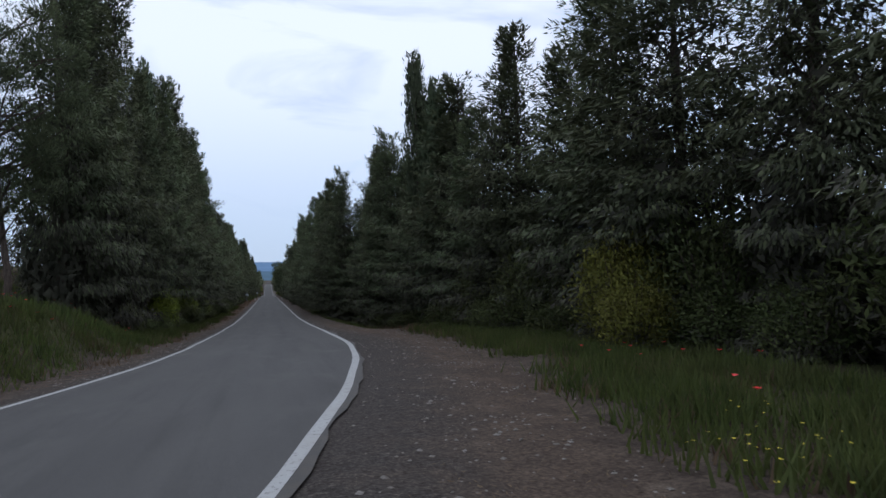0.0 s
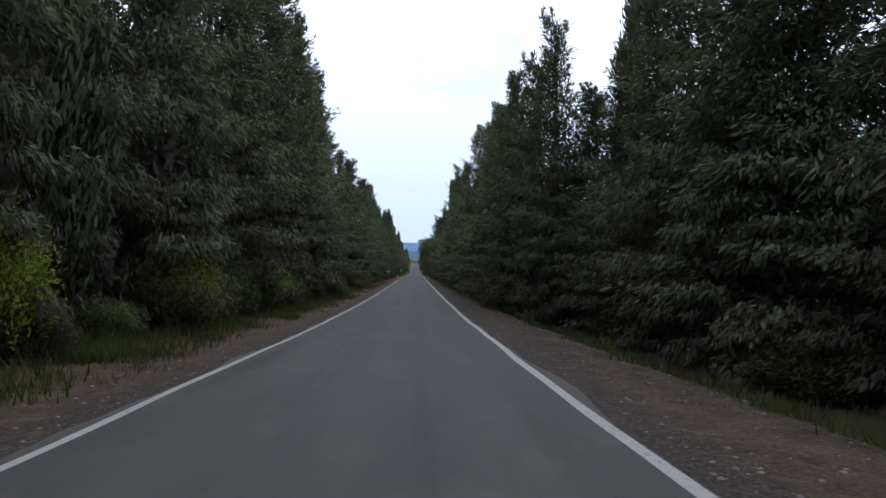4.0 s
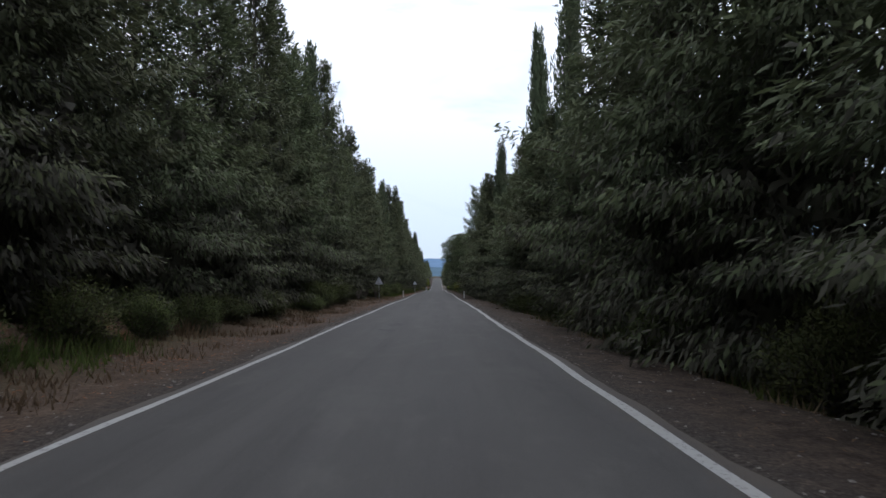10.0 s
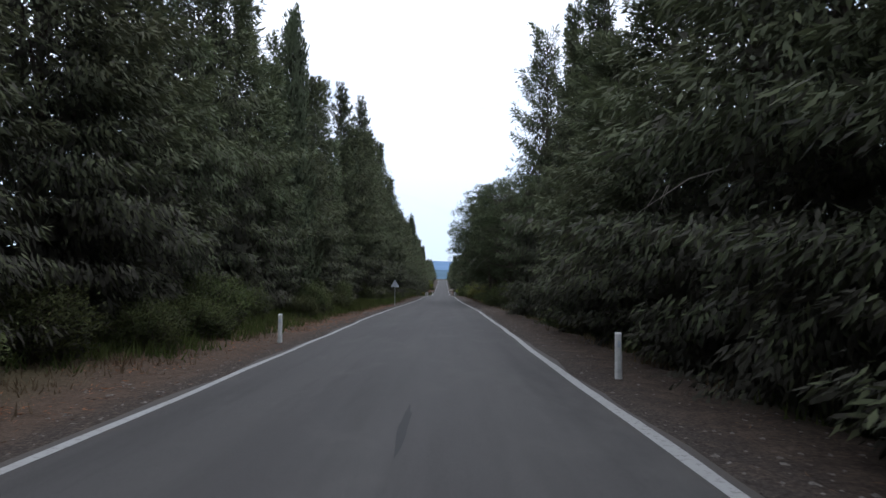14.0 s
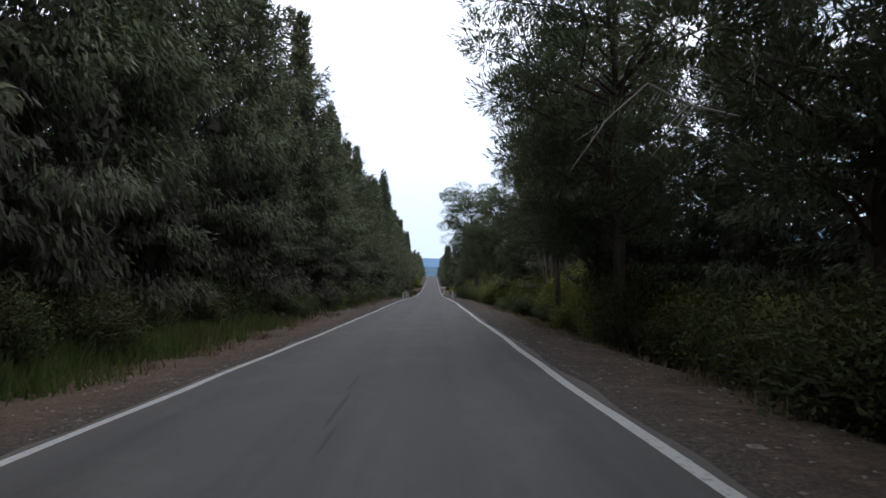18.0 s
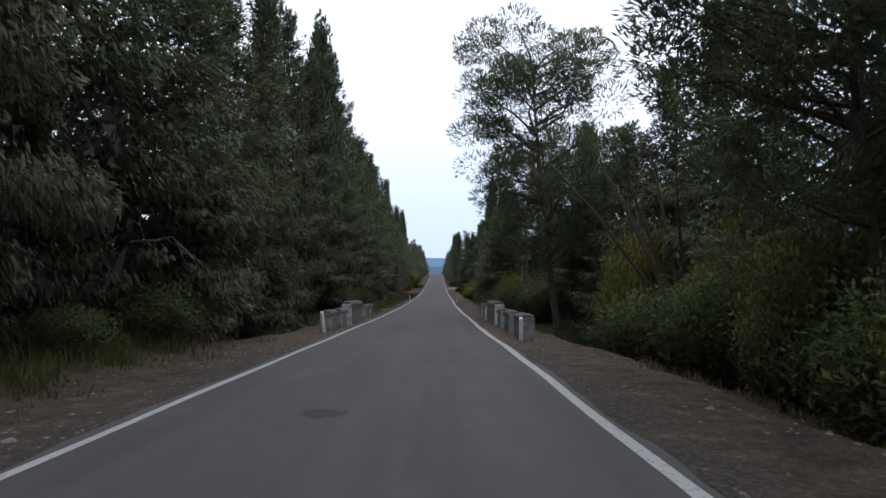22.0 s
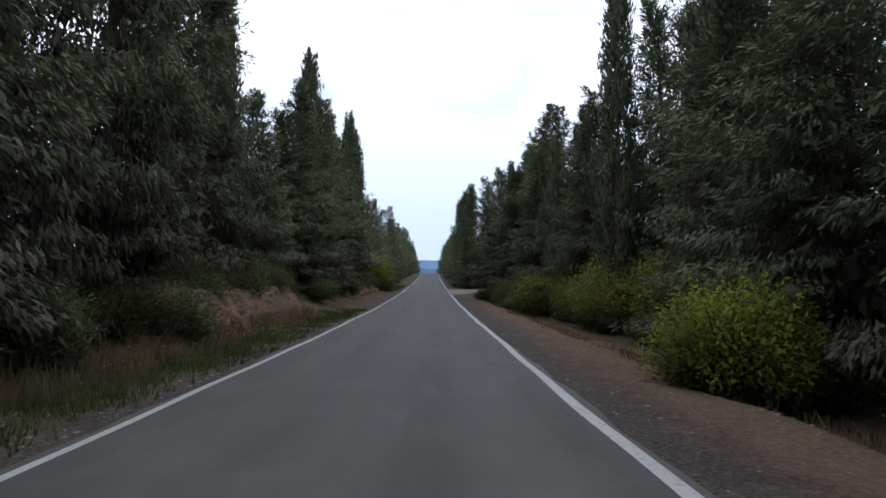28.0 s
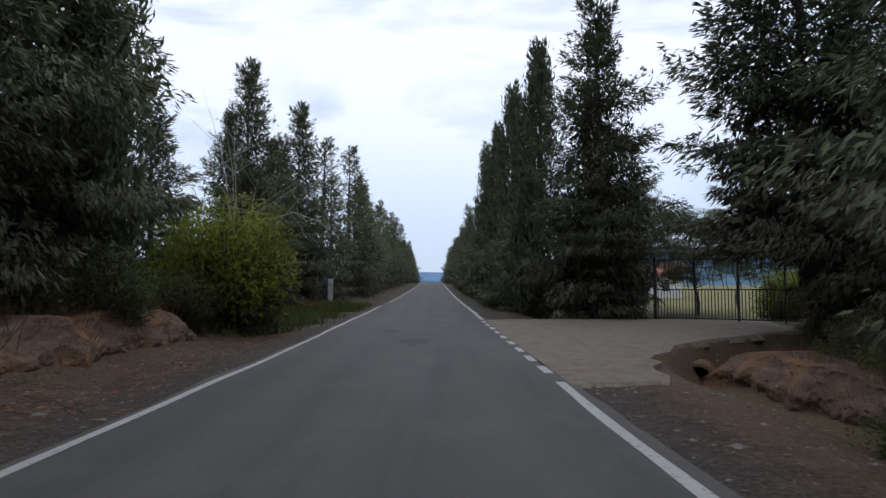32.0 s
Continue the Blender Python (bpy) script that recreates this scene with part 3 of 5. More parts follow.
def cypress_meshes(kind, seed, boughs, per, size, core, low=0.02, point=0.6, limbs=7):
    """Trunk with limbs, and crown triangles, of a cypress 10 m high: arching boughs that fork into
    branchlets, each hung with tassels and ending in an upturned tip."""
    rng = np.random.RandomState(seed)
    H = 10.0
    broad = kind != "spire"
    n = 7
    lean = rng.normal(0, 0.10, (n, 2)).cumsum(0) * 0.35
    axis = [(lean[i, 0], lean[i, 1], H * 0.95 * i / (n - 1)) for i in range(n)]
    axis[0] = (0, 0, -0.35)
    tubes = [tube(axis, [0.20 * (1 - 0.95 * i / (n - 1)) + 0.008 for i in range(n)], 7)]
    ax = np.array(axis)
    u = low + (0.955 - low) * np.linspace(0.0, 1.0, boughs) ** 1.08
    az = np.arange(boughs) * 2.39996 + rng.normal(0, 0.5, boughs)
    # the side towards the open road, +x, is the fuller one
    az = az - 0.62 * np.sin(az)
    lobes = 1 + 0.16 * np.sin(az * 2 + rng.uniform(0, 6)) * np.sin(u * 9 + rng.uniform(0, 6)) + 0.12 * np.sin(u * 21 + az)
    reach = np.clip(np.exp(rng.normal(-0.10, 0.27, boughs)), 0.5, 1.34) * lobes
    # the far side of the crown, away from the road, is thin
    thick = np.where(np.cos(az) < -0.4, 0.45, 1.0)
    bases, dirs, lens, soft, tips = [], [], [], [], []
    for k in range(boughs):
        z0 = H * u[k]
        root = np.array([np.interp(z0, ax[:, 2], ax[:, 0]), np.interp(z0, ax[:, 2], ax[:, 1]), z0])
        rad = crown_radius(kind, u[k], point) * (2.4 if broad else 0.9) * reach[k] + 0.08
        out = np.array([math.cos(az[k]), math.sin(az[k]), 0])
        fan = np.array([-out[1], out[0], 0])
        if broad:
            rise = -0.06 + 0.95 * u[k] ** 1.3 + rng.normal(0, 0.10)
            fine = 1 - smooth(u[k], 0.22, 0.50)
            m = max(5, int(thick[k] * per / limbs * (0.36 + 0.80 * rad / 2.4) * (0.80 + 0.75 * fine)))
            ends = [(0.0, 1.0, 0.42)] + [(sg * rng.uniform(0.35, 0.85), rng.uniform(0.62, 0.95), rng.uniform(0.26, 0.5)) for sg in itertools.islice(itertools.cycle((-1, 1)), limbs - 1)]
            for turn, at, ln in ends:
                # from a point on the bough, a branchlet swings sideways and lifts its tip
                p0 = root + out * rad * (at - ln * 0.9) + np.array([0, 0, rad * rise * (at - ln * 0.9)])
                way = out * math.cos(turn) + fan * math.sin(turn)
                reachy = rad * ln + 0.18
                t = 1 - 0.95 * rng.uniform(0, 1, m) ** 1.25
                arch = np.array([0, 0, 1.0]) * ((rise * t + 0.10 * np.sin(t * 3.1) + 0.55 * np.clip(t - 0.60, 0, 1) * (0.2 + u[k])) * reachy)[:, None]
                w = (0.05 + 0.13 * np.sin(np.clip(t * 0.9 + 0.12, 0, 1) * math.pi)) * (0.5 + 0.30 * rad)
                off = rng.normal(0, 1, (m, 3)) * np.array([1, 1, 0.55]) * w[:, None]
                p = p0 + way * (t * reachy)[:, None] + arch + off
                hang = np.clip(0.95 - 0.85 * u[k] - 1.5 * np.clip(t - 0.75, 0, 1), -0.15, 1) * rng.uniform(0.3, 1.3, m)
                dd = way[None, :] * rng.uniform(0.35, 1.0, (m, 1)) + rng.normal(0, 0.24, (m, 3)) + off * 0.9
                dd[:, 2] += -1.3 * hang + 0.55 * u[k]
                bases.append(p)
                dirs.append(dd)
                soft.append(off / w[:, None] * 0.40 + out[None, :] * 0.35 + np.array([[0, 0, 0.75]]) + rng.normal(0, 0.06, (m, 3)))
                lens.append(size * rng.uniform(0.65, 1.3, m) * (0.92 - 0.14 * fine))
                # low boughs mostly take the darker inner material, fewer of them with height
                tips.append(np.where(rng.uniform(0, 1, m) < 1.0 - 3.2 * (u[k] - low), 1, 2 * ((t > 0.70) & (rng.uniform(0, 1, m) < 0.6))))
            if rad > 0.7 and k % 4 == 0:
                tip = root + out * rad + np.array([0, 0, rad * rise])
                midp = root + (tip - root) * 0.5 + np.array([0, 0, 0.04 * rad])
                tubes.append(tube([root, midp, root + (tip - root) * 0.8], [0.045, 0.026, 0.006], 4))
        else:
            # upright boughs pressed to the column, each a ragged flame
            m = per
            t = rng.uniform(0, 1, m)
            w = 0.05 + 0.11 * (1 - t)
            off = rng.normal(0, 1, (m, 3)) * w[:, None]
            p = root + out * (rad * (0.45 + 0.5 * t ** 0.6))[:, None] + np.array([0, 0, 1.0]) * (t * rng.uniform(0.7, 1.3))[:, None] + off
            dd = out[None, :] * rng.uniform(0.05, 0.45, (m, 1)) + rng.normal(0, 0.16, (m, 3)) + np.array([[0, 0, 1.0]])
            bases.append(p)
            dirs.append(dd)
            soft.append(off / w[:, None] * 0.45 + out[None, :] * 0.7 + np.array([[0, 0, 0.35]]))
            lens.append(size * rng.uniform(0.6, 1.2, m))
            tips.append(2 * (t > 0.8))
    # the leader: a ragged plume
    top = 46 if broad else 30
    t = rng.uniform(0, 1, top)
    spread = (0.03 + 0.19 * (1 - t))[:, None] if broad else (0.04 + 0.10 * (1 - t))[:, None]
    off = rng.normal(0, 1, (top, 3)) * spread * np.array([1, 1, 0.3])
    tips.append(np.zeros(top, dtype=int))
    bases.append(ax[-1] + np.array([[0, 0, 1.0]]) * (-1.3 + 1.8 * t)[:, None] + off)
    dirs.append(off * 3 + rng.normal(0, 0.22, (top, 3)) + np.array([[0, 0, 0.8]]))
    lens.append(np.full(top, size * 0.8))
    soft.append(off / spread * 0.7 + np.array([[0, 0, 0.6]]))
    template = sprig(0.27, 0.04, 0.36)
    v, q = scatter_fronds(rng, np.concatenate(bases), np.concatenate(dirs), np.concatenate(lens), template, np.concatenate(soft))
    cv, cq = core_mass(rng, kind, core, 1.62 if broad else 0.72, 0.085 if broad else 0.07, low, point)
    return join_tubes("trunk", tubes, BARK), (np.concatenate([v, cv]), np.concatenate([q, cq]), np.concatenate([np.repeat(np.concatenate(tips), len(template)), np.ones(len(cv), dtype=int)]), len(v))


def pine_meshes(seed, tall_bole, clumps, per, size, bark=None):
    """A pine of 10 m: bent bole, open limbs, rounded tufts of needles."""
    rng = np.random.RandomState(seed)
    H = 10.0
    n = 8
    lean = rng.normal(0, 0.22, (n, 2)).cumsum(0) * 0.5
    ax = np.array([(lean[i, 0] - lean[0, 0], lean[i, 1] - lean[0, 1], H * 0.92 * i / (n - 1)) for i in range(n)])
    ax[0, 2] = -0.4
    tubes = [tube([tuple(p) for p in ax], [0.16 * (1 - 0.85 * i / (n - 1)) for i in range(n)], 7)]
    bases, dirs, lens, soft = [], [], [], []
    for k in range(clumps):
        u = tall_bole + (1 - tall_bole) * rng.uniform(0, 1) ** 0.8
        a = rng.uniform(0, 2 * math.pi)
        z0 = H * u * 0.93
        c = np.array([np.interp(z0, ax[:, 2], ax[:, 0]), np.interp(z0, ax[:, 2], ax[:, 1]), z0])
        w = (u - tall_bole) / (1 - tall_bole)
        rad = 2.7 * (0.55 + 0.9 * w * (1.15 - w) * 1.6) * rng.uniform(0.45, 1.1)
        tip = c + np.array([math.cos(a) * rad, math.sin(a) * rad, rad * rng.uniform(0.1, 0.55)])
        c = c - np.array([0, 0, 0.35 * rad * rng.uniform(0, 1)])
        midp = c + (tip - c) * 0.5 + rng.normal(0, 0.10 * rad, 3)
        if k % 2 == 0:
            tubes.append(tube([c, midp, tip], [0.055, 0.035, 0.012], 4))
        q = rng.normal(0, 1, (per, 3))
        q /= np.linalg.norm(q, axis=1, keepdims=True)
        swell = rng.uniform(0.55, 1.25)
        bases.append(tip + q * np.array([0.86, 0.86, 0.46]) * swell * rng.uniform(0.25, 1.0, (per, 1)) ** 0.4)
        dirs.append(q + np.array([0, 0, 0.45]) + rng.normal(0, 0.35, (per, 3)))
        soft.append(q + np.array([0, 0, 0.35]))
        lens.append(size * rng.uniform(0.7, 1.2, per))
    v = scatter_fronds(rng, np.concatenate(bases), np.concatenate(dirs), np.concatenate(lens), sprig(0.24, 0.03, 0.4), np.concatenate(soft))
    return join_tubes("trunk", tubes, bark or BARK), v


def bush_meshes(seed, stems, per, size, flat=0.75):
    """A bush of about 1 m radius and 1.6 m height."""
    rng = np.random.RandomState(seed)
    tubes, bases, dirs, lens, soft, low = [], [], [], [], [], []
    for k in range(stems):
        a, r = k * 2.39996, math.sqrt((k + 0.5) / stems)
        h = 1.6 * math.sqrt(1 - 0.80 * r ** 4) * rng.uniform(0.72, 1.05)
        tip = np.array([math.cos(a) * r, math.sin(a) * r, h])
        if k % 3 == 0:
            tubes.append(tube([(0.1 * math.cos(a), 0.1 * math.sin(a), -0.08), tip * np.array([0.55, 0.55, 0.5]), tip * 0.95], [0.03, 0.018, 0.006], 4))
        m = per
        s = rng.uniform(0.12, 1.0, m)
        p = tip * np.stack([0.35 + 0.65 * s ** 0.5, 0.35 + 0.65 * s ** 0.5, s], -1) + rng.normal(0, 0.13, (m, 3))
        p[:, 2] = np.abs(p[:, 2])
        bases.append(p)
        # sprays low on each stem take the darker inner material
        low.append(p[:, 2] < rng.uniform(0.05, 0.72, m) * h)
        soft.append((p - tip * 0.7) * 1.6 + np.array([[math.cos(a) * r * 0.5, math.sin(a) * r * 0.5, 0.45]]))
        dirs.append(np.array([[math.cos(a) * r, math.sin(a) * r, flat * 0.7]]) + rng.normal(0, 0.75, (m, 3)))
        lens.append(size * rng.uniform(0.6, 1.25, m))
    v = scatter_fronds(rng, np.concatenate(bases), np.concatenate(dirs), np.concatenate(lens), sprig(0.40, 0.06, 0.4), np.concatenate(soft))
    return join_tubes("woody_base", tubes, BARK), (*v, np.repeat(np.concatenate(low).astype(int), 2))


LIBRARY = {}
KINDS = {
    "cypress": ("cypress_tree", "broad dark green cypress with drooping feathery sprays beside the road", "tree", "roadside cypresses"),
    "old_cypress": ("cypress_tree", "large old dark cypress with spreading boughs over the drive", "tree", "old cypresses"),
    "spire": ("cypress_spire", "slender dark green columnar cypress rising above the row", "tree", "roadside cypress spires"),
    "far_cypress": ("cypress_tree", "dark green cypress far along the avenue", "tree", "far cypresses"),
    "pine": ("pine_tree", "open-crowned pine with rounded grey-green tufts and bare limbs", "tree", "roadside pines"),
    "broom": ("broom_bush", "yellow-green broom bush on the verge below the pines", "bush", "broom bushes"),
    "green_bush": ("leafy_bush", "bright yellow-green leafy bush at the road edge", "bush", "bright bushes"),
    "shrub": ("evergreen_shrub", "low dark evergreen shrub under the cypresses", "bush", "verge shrubs"),
    "poplar": ("poplar_tree", "young poplar with a pale bole and yellow-green leaves in the grove", "tree", "poplar grove"),
    "rust": ("withered_cypress", "cypress with withered rust-brown foliage", "tree", "withered cypresses"),
}


def make_meshes(kind, variant):
    s = 11 + 17 * variant
    if kind == "cypress":
        wood, v = cypress_meshes("broad", s, 92, 400, 0.20, 7000, 0.02, (0.55, 0.72, 0.62, 0.85, 0.66)[variant % 5])
        mat = CYPRESS
    elif kind == "old_cypress":
        wood, v = cypress_meshes("broad", 70 + s, 96, 430, 0.20, 6000, 0.16)
        mat = SPIRE
    elif kind == "rust":
        wood, v = cypress_meshes("broad", 5 + s, 90, 130, 0.24, 250)
        mat = RUST
    elif kind == "spire":
        wood, v = cypress_meshes("spire", 3 + s, 240, 56, 0.22, 1500)
        mat = SPIRE
    elif kind == "far_cypress":
        wood, v = cypress_meshes("broad", 7 + s, 80, 84, 0.33, 900, 0.02, (0.7, 0.9, 0.8)[variant % 3])
        mat = CYPRESS
    elif kind == "pine":
        wood, v = pine_meshes(2 + s, (0.18, 0.24, 0.30, 0.24, 0.55)[variant], (105, 105, 105, 105, 84)[variant], 430, 0.17)
        mat = PINE
    elif kind == "poplar":
        wood, v = pine_meshes(40 + s, 0.36, 60, 22, 0.42, PALE_BARK)
        mat = GREEN_BUSH
    elif kind == "broom":
        wood, v = bush_meshes(s, 64, 230, 0.085)
        mat = BROOM
    elif kind == "green_bush":
        wood, v = bush_meshes(s, 80, 230, 0.085, 0.3)
        mat = GREEN_BUSH
    else:
        wood, v = bush_meshes(s, 60, 190, 0.085)
        mat = MASTIC
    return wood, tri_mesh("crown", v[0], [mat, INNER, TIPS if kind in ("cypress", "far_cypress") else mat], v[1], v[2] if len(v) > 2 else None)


def plant(kind, variant, x, y, h, r, turn=0.0, sink=0.08, z=None):
    """A tree or bush: h in metres, r its widest radius."""
    name, label, cat, group = KINDS[kind]
    key = (kind, variant)
    if key not in LIBRARY:
        LIBRARY[key] = make_meshes(kind, variant)
    wood, crown = LIBRARY[key]
    unit_h = 1.6 if kind in ("broom", "green_bush", "shrub") else 10.0
    unit_r = {"spire": 0.9, "pine": 2.7}.get(kind, 1.0 if unit_h < 2 else 2.45)
    base = (float(ground_z(x, y)) if z is None else z) - sink
    root = new(name)
    root.empty_display_size = 0.3
    root.matrix_basis = pose(x, y, base, 0, 0, turn) @ Matrix.Diagonal((r / unit_r, r / unit_r, h / unit_h, 1))
    mesh_part("woody_base" if unit_h < 2 else "trunk", wood, root)
    mesh_part("leafage" if unit_h < 2 else "crown", crown, root)
    return tagged(root, label, cat, group)


rng = random.Random(7)


def row_of_trees(side, a, b, off, tall, step, kind="cypress", variants=5, wide=2.6, jitter=0.5):
    y = a
    while y < b:
        h = rng.uniform(tall[0] - 0.9, tall[1] + 0.9) * (1.06 if kind == "cypress" else 1)
        plant(kind, rng.randrange(variants), side * (off + rng.uniform(-jitter, jitter)) + float(road_x(y)) * (side < 0), y, h, wide * rng.uniform(0.85, 1.15), (215 if side > 0 else -35) + rng.uniform(-40, 40))
        y += step * rng.uniform(0.8, 1.2)


def back_row(side, a, b, off, tall, step, wide, per=64, size=0.42):
    """The wood behind the avenue, one mass that nobody could count."""
    out, soft = [], []
    y = a
    while y < b:
        key = ("back", rng.randrange(3), per)
        if key not in LIBRARY:
            w, v = cypress_meshes("broad", 20 + key[1], 64, per, size, 320)
            LIBRARY[key] = v
            bpy.data.meshes.remove(w)
        v, vn = LIBRARY[key][0][:LIBRARY[key][3]], LIBRARY[key][1][:LIBRARY[key][3]]
        x = side * (off + rng.uniform(-0.9, 0.9))
        h, r, t = rng.uniform(*tall), wide * rng.uniform(0.85, 1.2), rng.uniform(0, 6.28)
        c, s = math.cos(t), math.sin(t)
        q = np.stack([(v[..., 0] * c - v[..., 1] * s) * r / 2.45 + x, (v[..., 0] * s + v[..., 1] * c) * r / 2.45 + y, v[..., 2] * h / 10 + float(ground_z(x, y)) - 0.1], -1)
        out.append(q)
        soft.append(np.stack([vn[:, 0] * c - vn[:, 1] * s, vn[:, 0] * s + vn[:, 1] * c, vn[:, 2]], -1))
        y += step * rng.uniform(0.8, 1.2)
    tagged(new("dark_wood", tri_mesh("dark_wood", np.concatenate(out), [SPIRE], np.concatenate(soft))), "dark evergreen wood standing behind the roadside cypresses", "wood", kind="stuff")


# left side of the road
row_of_trees(-1, -19, 49, 8.4, (16.5, 20), 4.1, wide=3.4)
row_of_trees(-1, 50, 62, 8.4, (10.8, 12.6), 4.1, wide=3.3)
row_of_trees(-1, 63, 122, 8.6, (13.5, 16.5), 4.1, wide=3.2)
row_of_trees(-1, 123, 184, 8.7, (12.5, 16.5), 4.1, wide=3.1)
row_of_trees(-1, 185, 216, 8.4, (16.5, 19), 4.0, wide=3.2)
row_of_trees(-1, 217, 270, 7.9, (13, 16.5), 4.0, wide=3.0)
row_of_trees(-1, 271, 330, 7.9, (15.5, 18), 4.0, wide=3.0)
row_of_trees(-1, 331, 354, 7.9, (14, 16.5), 4.0, wide=3.0)
row_of_trees(-1, 357.5, 362, 8.0, (7.5, 8.5), 4.0, wide=2.9)
row_of_trees(-1, 364.5, 383, 7.9, (11, 13), 3.6, wide=3.1)
row_of_trees(-1, 384, 401, 8.3, (13, 15.5), 3.0, wide=3.3)
row_of_trees(-1, 433, 640, 7.6, (9.5, 13), 4.8, "far_cypress", 3, wide=2.8)
# right side
row_of_trees(1, -52, -12, 11.0, (10.5, 14), 4.4, wide=3.3)
row_of_trees(1, -12, 1, 10.8, (11.5, 14), 3.8, wide=3.4)
row_of_trees(1, 1, 16, 9.6, (11.5, 14), 3.8, wide=3.3)
row_of_trees(1, 17, 40, 7.7, (12.5, 15), 4.1, wide=3.2)
row_of_trees(1, 41, 50, 7.7, (13.5, 16), 4.1, wide=3.2)
row_of_trees(1, 52, 71, 7.7, (10.5, 12.6), 4.1, wide=3.2)
row_of_trees(1, 73, 89, 7.7, (14.5, 17), 4.1, wide=3.3)
row_of_trees(1, 91, 128, 7.7, (10.2, 12.6), 4.1, wide=3.1)
row_of_trees(1, 130, 150, 7.0, (10.8, 13), 4.0, wide=3.4)
row_of_trees(1, 151, 164, 7.0, (13.5, 15.5), 3.6, wide=3.0)
row_of_trees(1, 162, 184, 10.9, (13, 15.5), 3.2, wide=3.4)
row_of_trees(1, 180, 215, 10.4, (10, 13), 4.6, wide=3.2)
row_of_trees(1, 232, 284, 10.4, (10, 13), 4.6, wide=3.2)
row_of_trees(1, 306, 322, 7.9, (7.8, 9.6), 4.1, wide=2.9)
row_of_trees(1, 324, 345, 9.0, (9.5, 12), 4.1, wide=3.0)
row_of_trees(1, 346, 362, 12.8, (13.5, 16.5), 3.4, wide=3.5)
row_of_trees(1, 364, 394, 10.6, (12.5, 15.5), 3.9, wide=3.4)
row_of_trees(1, 421, 640, 6.4, (9.0, 12.5), 4.8, "far_cypress", 3, wide=2.7)
# pines of the middle stretch
for x, y, h, r in ((7.0, 184, 11.5, 3.2), (7.4, 192, 12.5, 3.4), (6.3, 201, 12.8, 3.5), (7.6, 209, 13, 3.3), (7.4, 217, 12.5, 2.6), (9.0, 223, 13.0, 2.7), (9.2, 229.5, 12.5, 2.8),
                   (9.0, 239, 13.4, 3.4), (8.0, 252, 11.5, 3.0), (7.6, 278.5, 17.0, 4.2), (7.8, 296, 13.5, 3.6), (8.8, 303, 10.0, 2.0)):
    plant("pine", 4 if 214 < y < 231 or y > 290 else rng.randrange(4), x, y, h, r, rng.uniform(0, 360), z=float(road_z(y)) - (0.9 if 258 < y < 284 else 0.4))
back_row(-1, 2, 402, 13.2, (9, 12), 5.0, 3.4)
back_row(1, -60, -8, 14.6, (6.5, 9), 5.0, 3.4)
back_row(1, -5, 178, 14.6, (9, 12), 5.0, 3.4)
back_row(1, 180, 208, 15.5, (8, 11), 5.0, 3.4)
back_row(1, 209, 242, 14.0, (5.5, 7.5), 2.8, 3.4, 140, 0.24)
back_row(1, 243, 290, 15.5, (8, 11), 5.0, 3.4)
back_row(1, 286, 311, 16.0, (4.5, 6.5), 3.4, 3.0, 140, 0.24)
back_row(1, 312, 396, 15.5, (8, 11), 5.0, 3.4)
# spires that stand out
for x, y, h, r in ((-8.0, 0, 17.8, 1.3), (9.9, -8, 17.5, 1.3), (10.6, 13.9, 16, 1.2), (9.8, -13, 14.0, 1.3), (12.1, 6.5, 13.5, 1.2), (8.0, 82, 15.5, 1.0), (7.6, 95.4, 18, 1.1), (7.4, 104.4, 18, 1.1),
                   (7.8, 107, 16, 1.0), (7.0, 126, 15.6, 1.0), (7.4, 132, 14.5, 1.0), (-8.2, 106, 16.8, 1.2), (-8.0, 162, 16.3, 1.3), (-8.2, 186, 15.5, 1.2)):
    plant("spire", rng.randrange(3), x, y, h, r, rng.uniform(0, 360))
for x, y, h, r in ((-7.3, 285, 18.5, 1.6), (-8, 240, 15.5, 1.2), (7.8, 313, 12.5, 1.3), (7.6, 325, 15.5, 1.2), (9.6, 346, 15.0, 1.2), (9.6, 357, 16.5, 1.2),
                   (9.4, 372, 12.0, 1.0), (9.4, 380, 12.6, 1.0), (8.6, 391, 13.0, 1.0), (8.8, 386.5, 12.4, 0.9), (-7.6, 352, 14, 1.2), (-7.5, 370, 15.5, 1.3), (-7.6, 392, 17, 1.3), (-7.9, 400, 16.5, 1.4)):
    plant("spire", rng.randrange(3), x, y, h, r, rng.uniform(0, 360))
# the end of the drive
for x, y, h, r in ((6.3, 419, 14.6, 1.5), (6.0, 427, 14.4, 1.4), (6.0, 438, 14.6, 1.4), (6.0, 450, 15.2, 1.4)):
    plant("spire", rng.randrange(3), x, y, h, r, rng.uniform(0, 360))
plant("cypress", 0, 8.5, 413.8, 15.2, 3.7, 250)
plant("cypress", 1, 8.3, 415.6, 12.0, 3.4, 290)
plant("old_cypress", 0, 13.2, 405.5, 17.0, 4.5, 200)
plant("cypress", 2, 14.1, 404.6, 10.5, 2.5, 200)
for k, (x, y, h, r) in enumerate(((7.8, 390.0, 12.8, 3.2), (8.5, 384.5, 12.0, 3.1), (9.0, 378.5, 11.5, 3.0))):
    plant("cypress", k + 1, x, y, h, r, 200 + 20 * k)
plant("old_cypress", 0, 14.4, 401.5, 15.5, 4.2, 250)
plant("cypress", 1, 12.0, 396.0, 14.0, 3.2, 200)
for x, y, h, r in ((-8.0, 414.5, 11.8, 2.2), (-8.6, 420.5, 9.5, 2.5), (-8.3, 427.5, 13.4, 2.5)):
    plant("cypress", rng.randrange(4), x, y, h, r, -50)
    plant("cypress", rng.randrange(4), x - 1.6, y + 2, h * 0.85, r, -70)
plant("cypress", 0, -9.8, 408.5, 7.8, 2.7, -60)
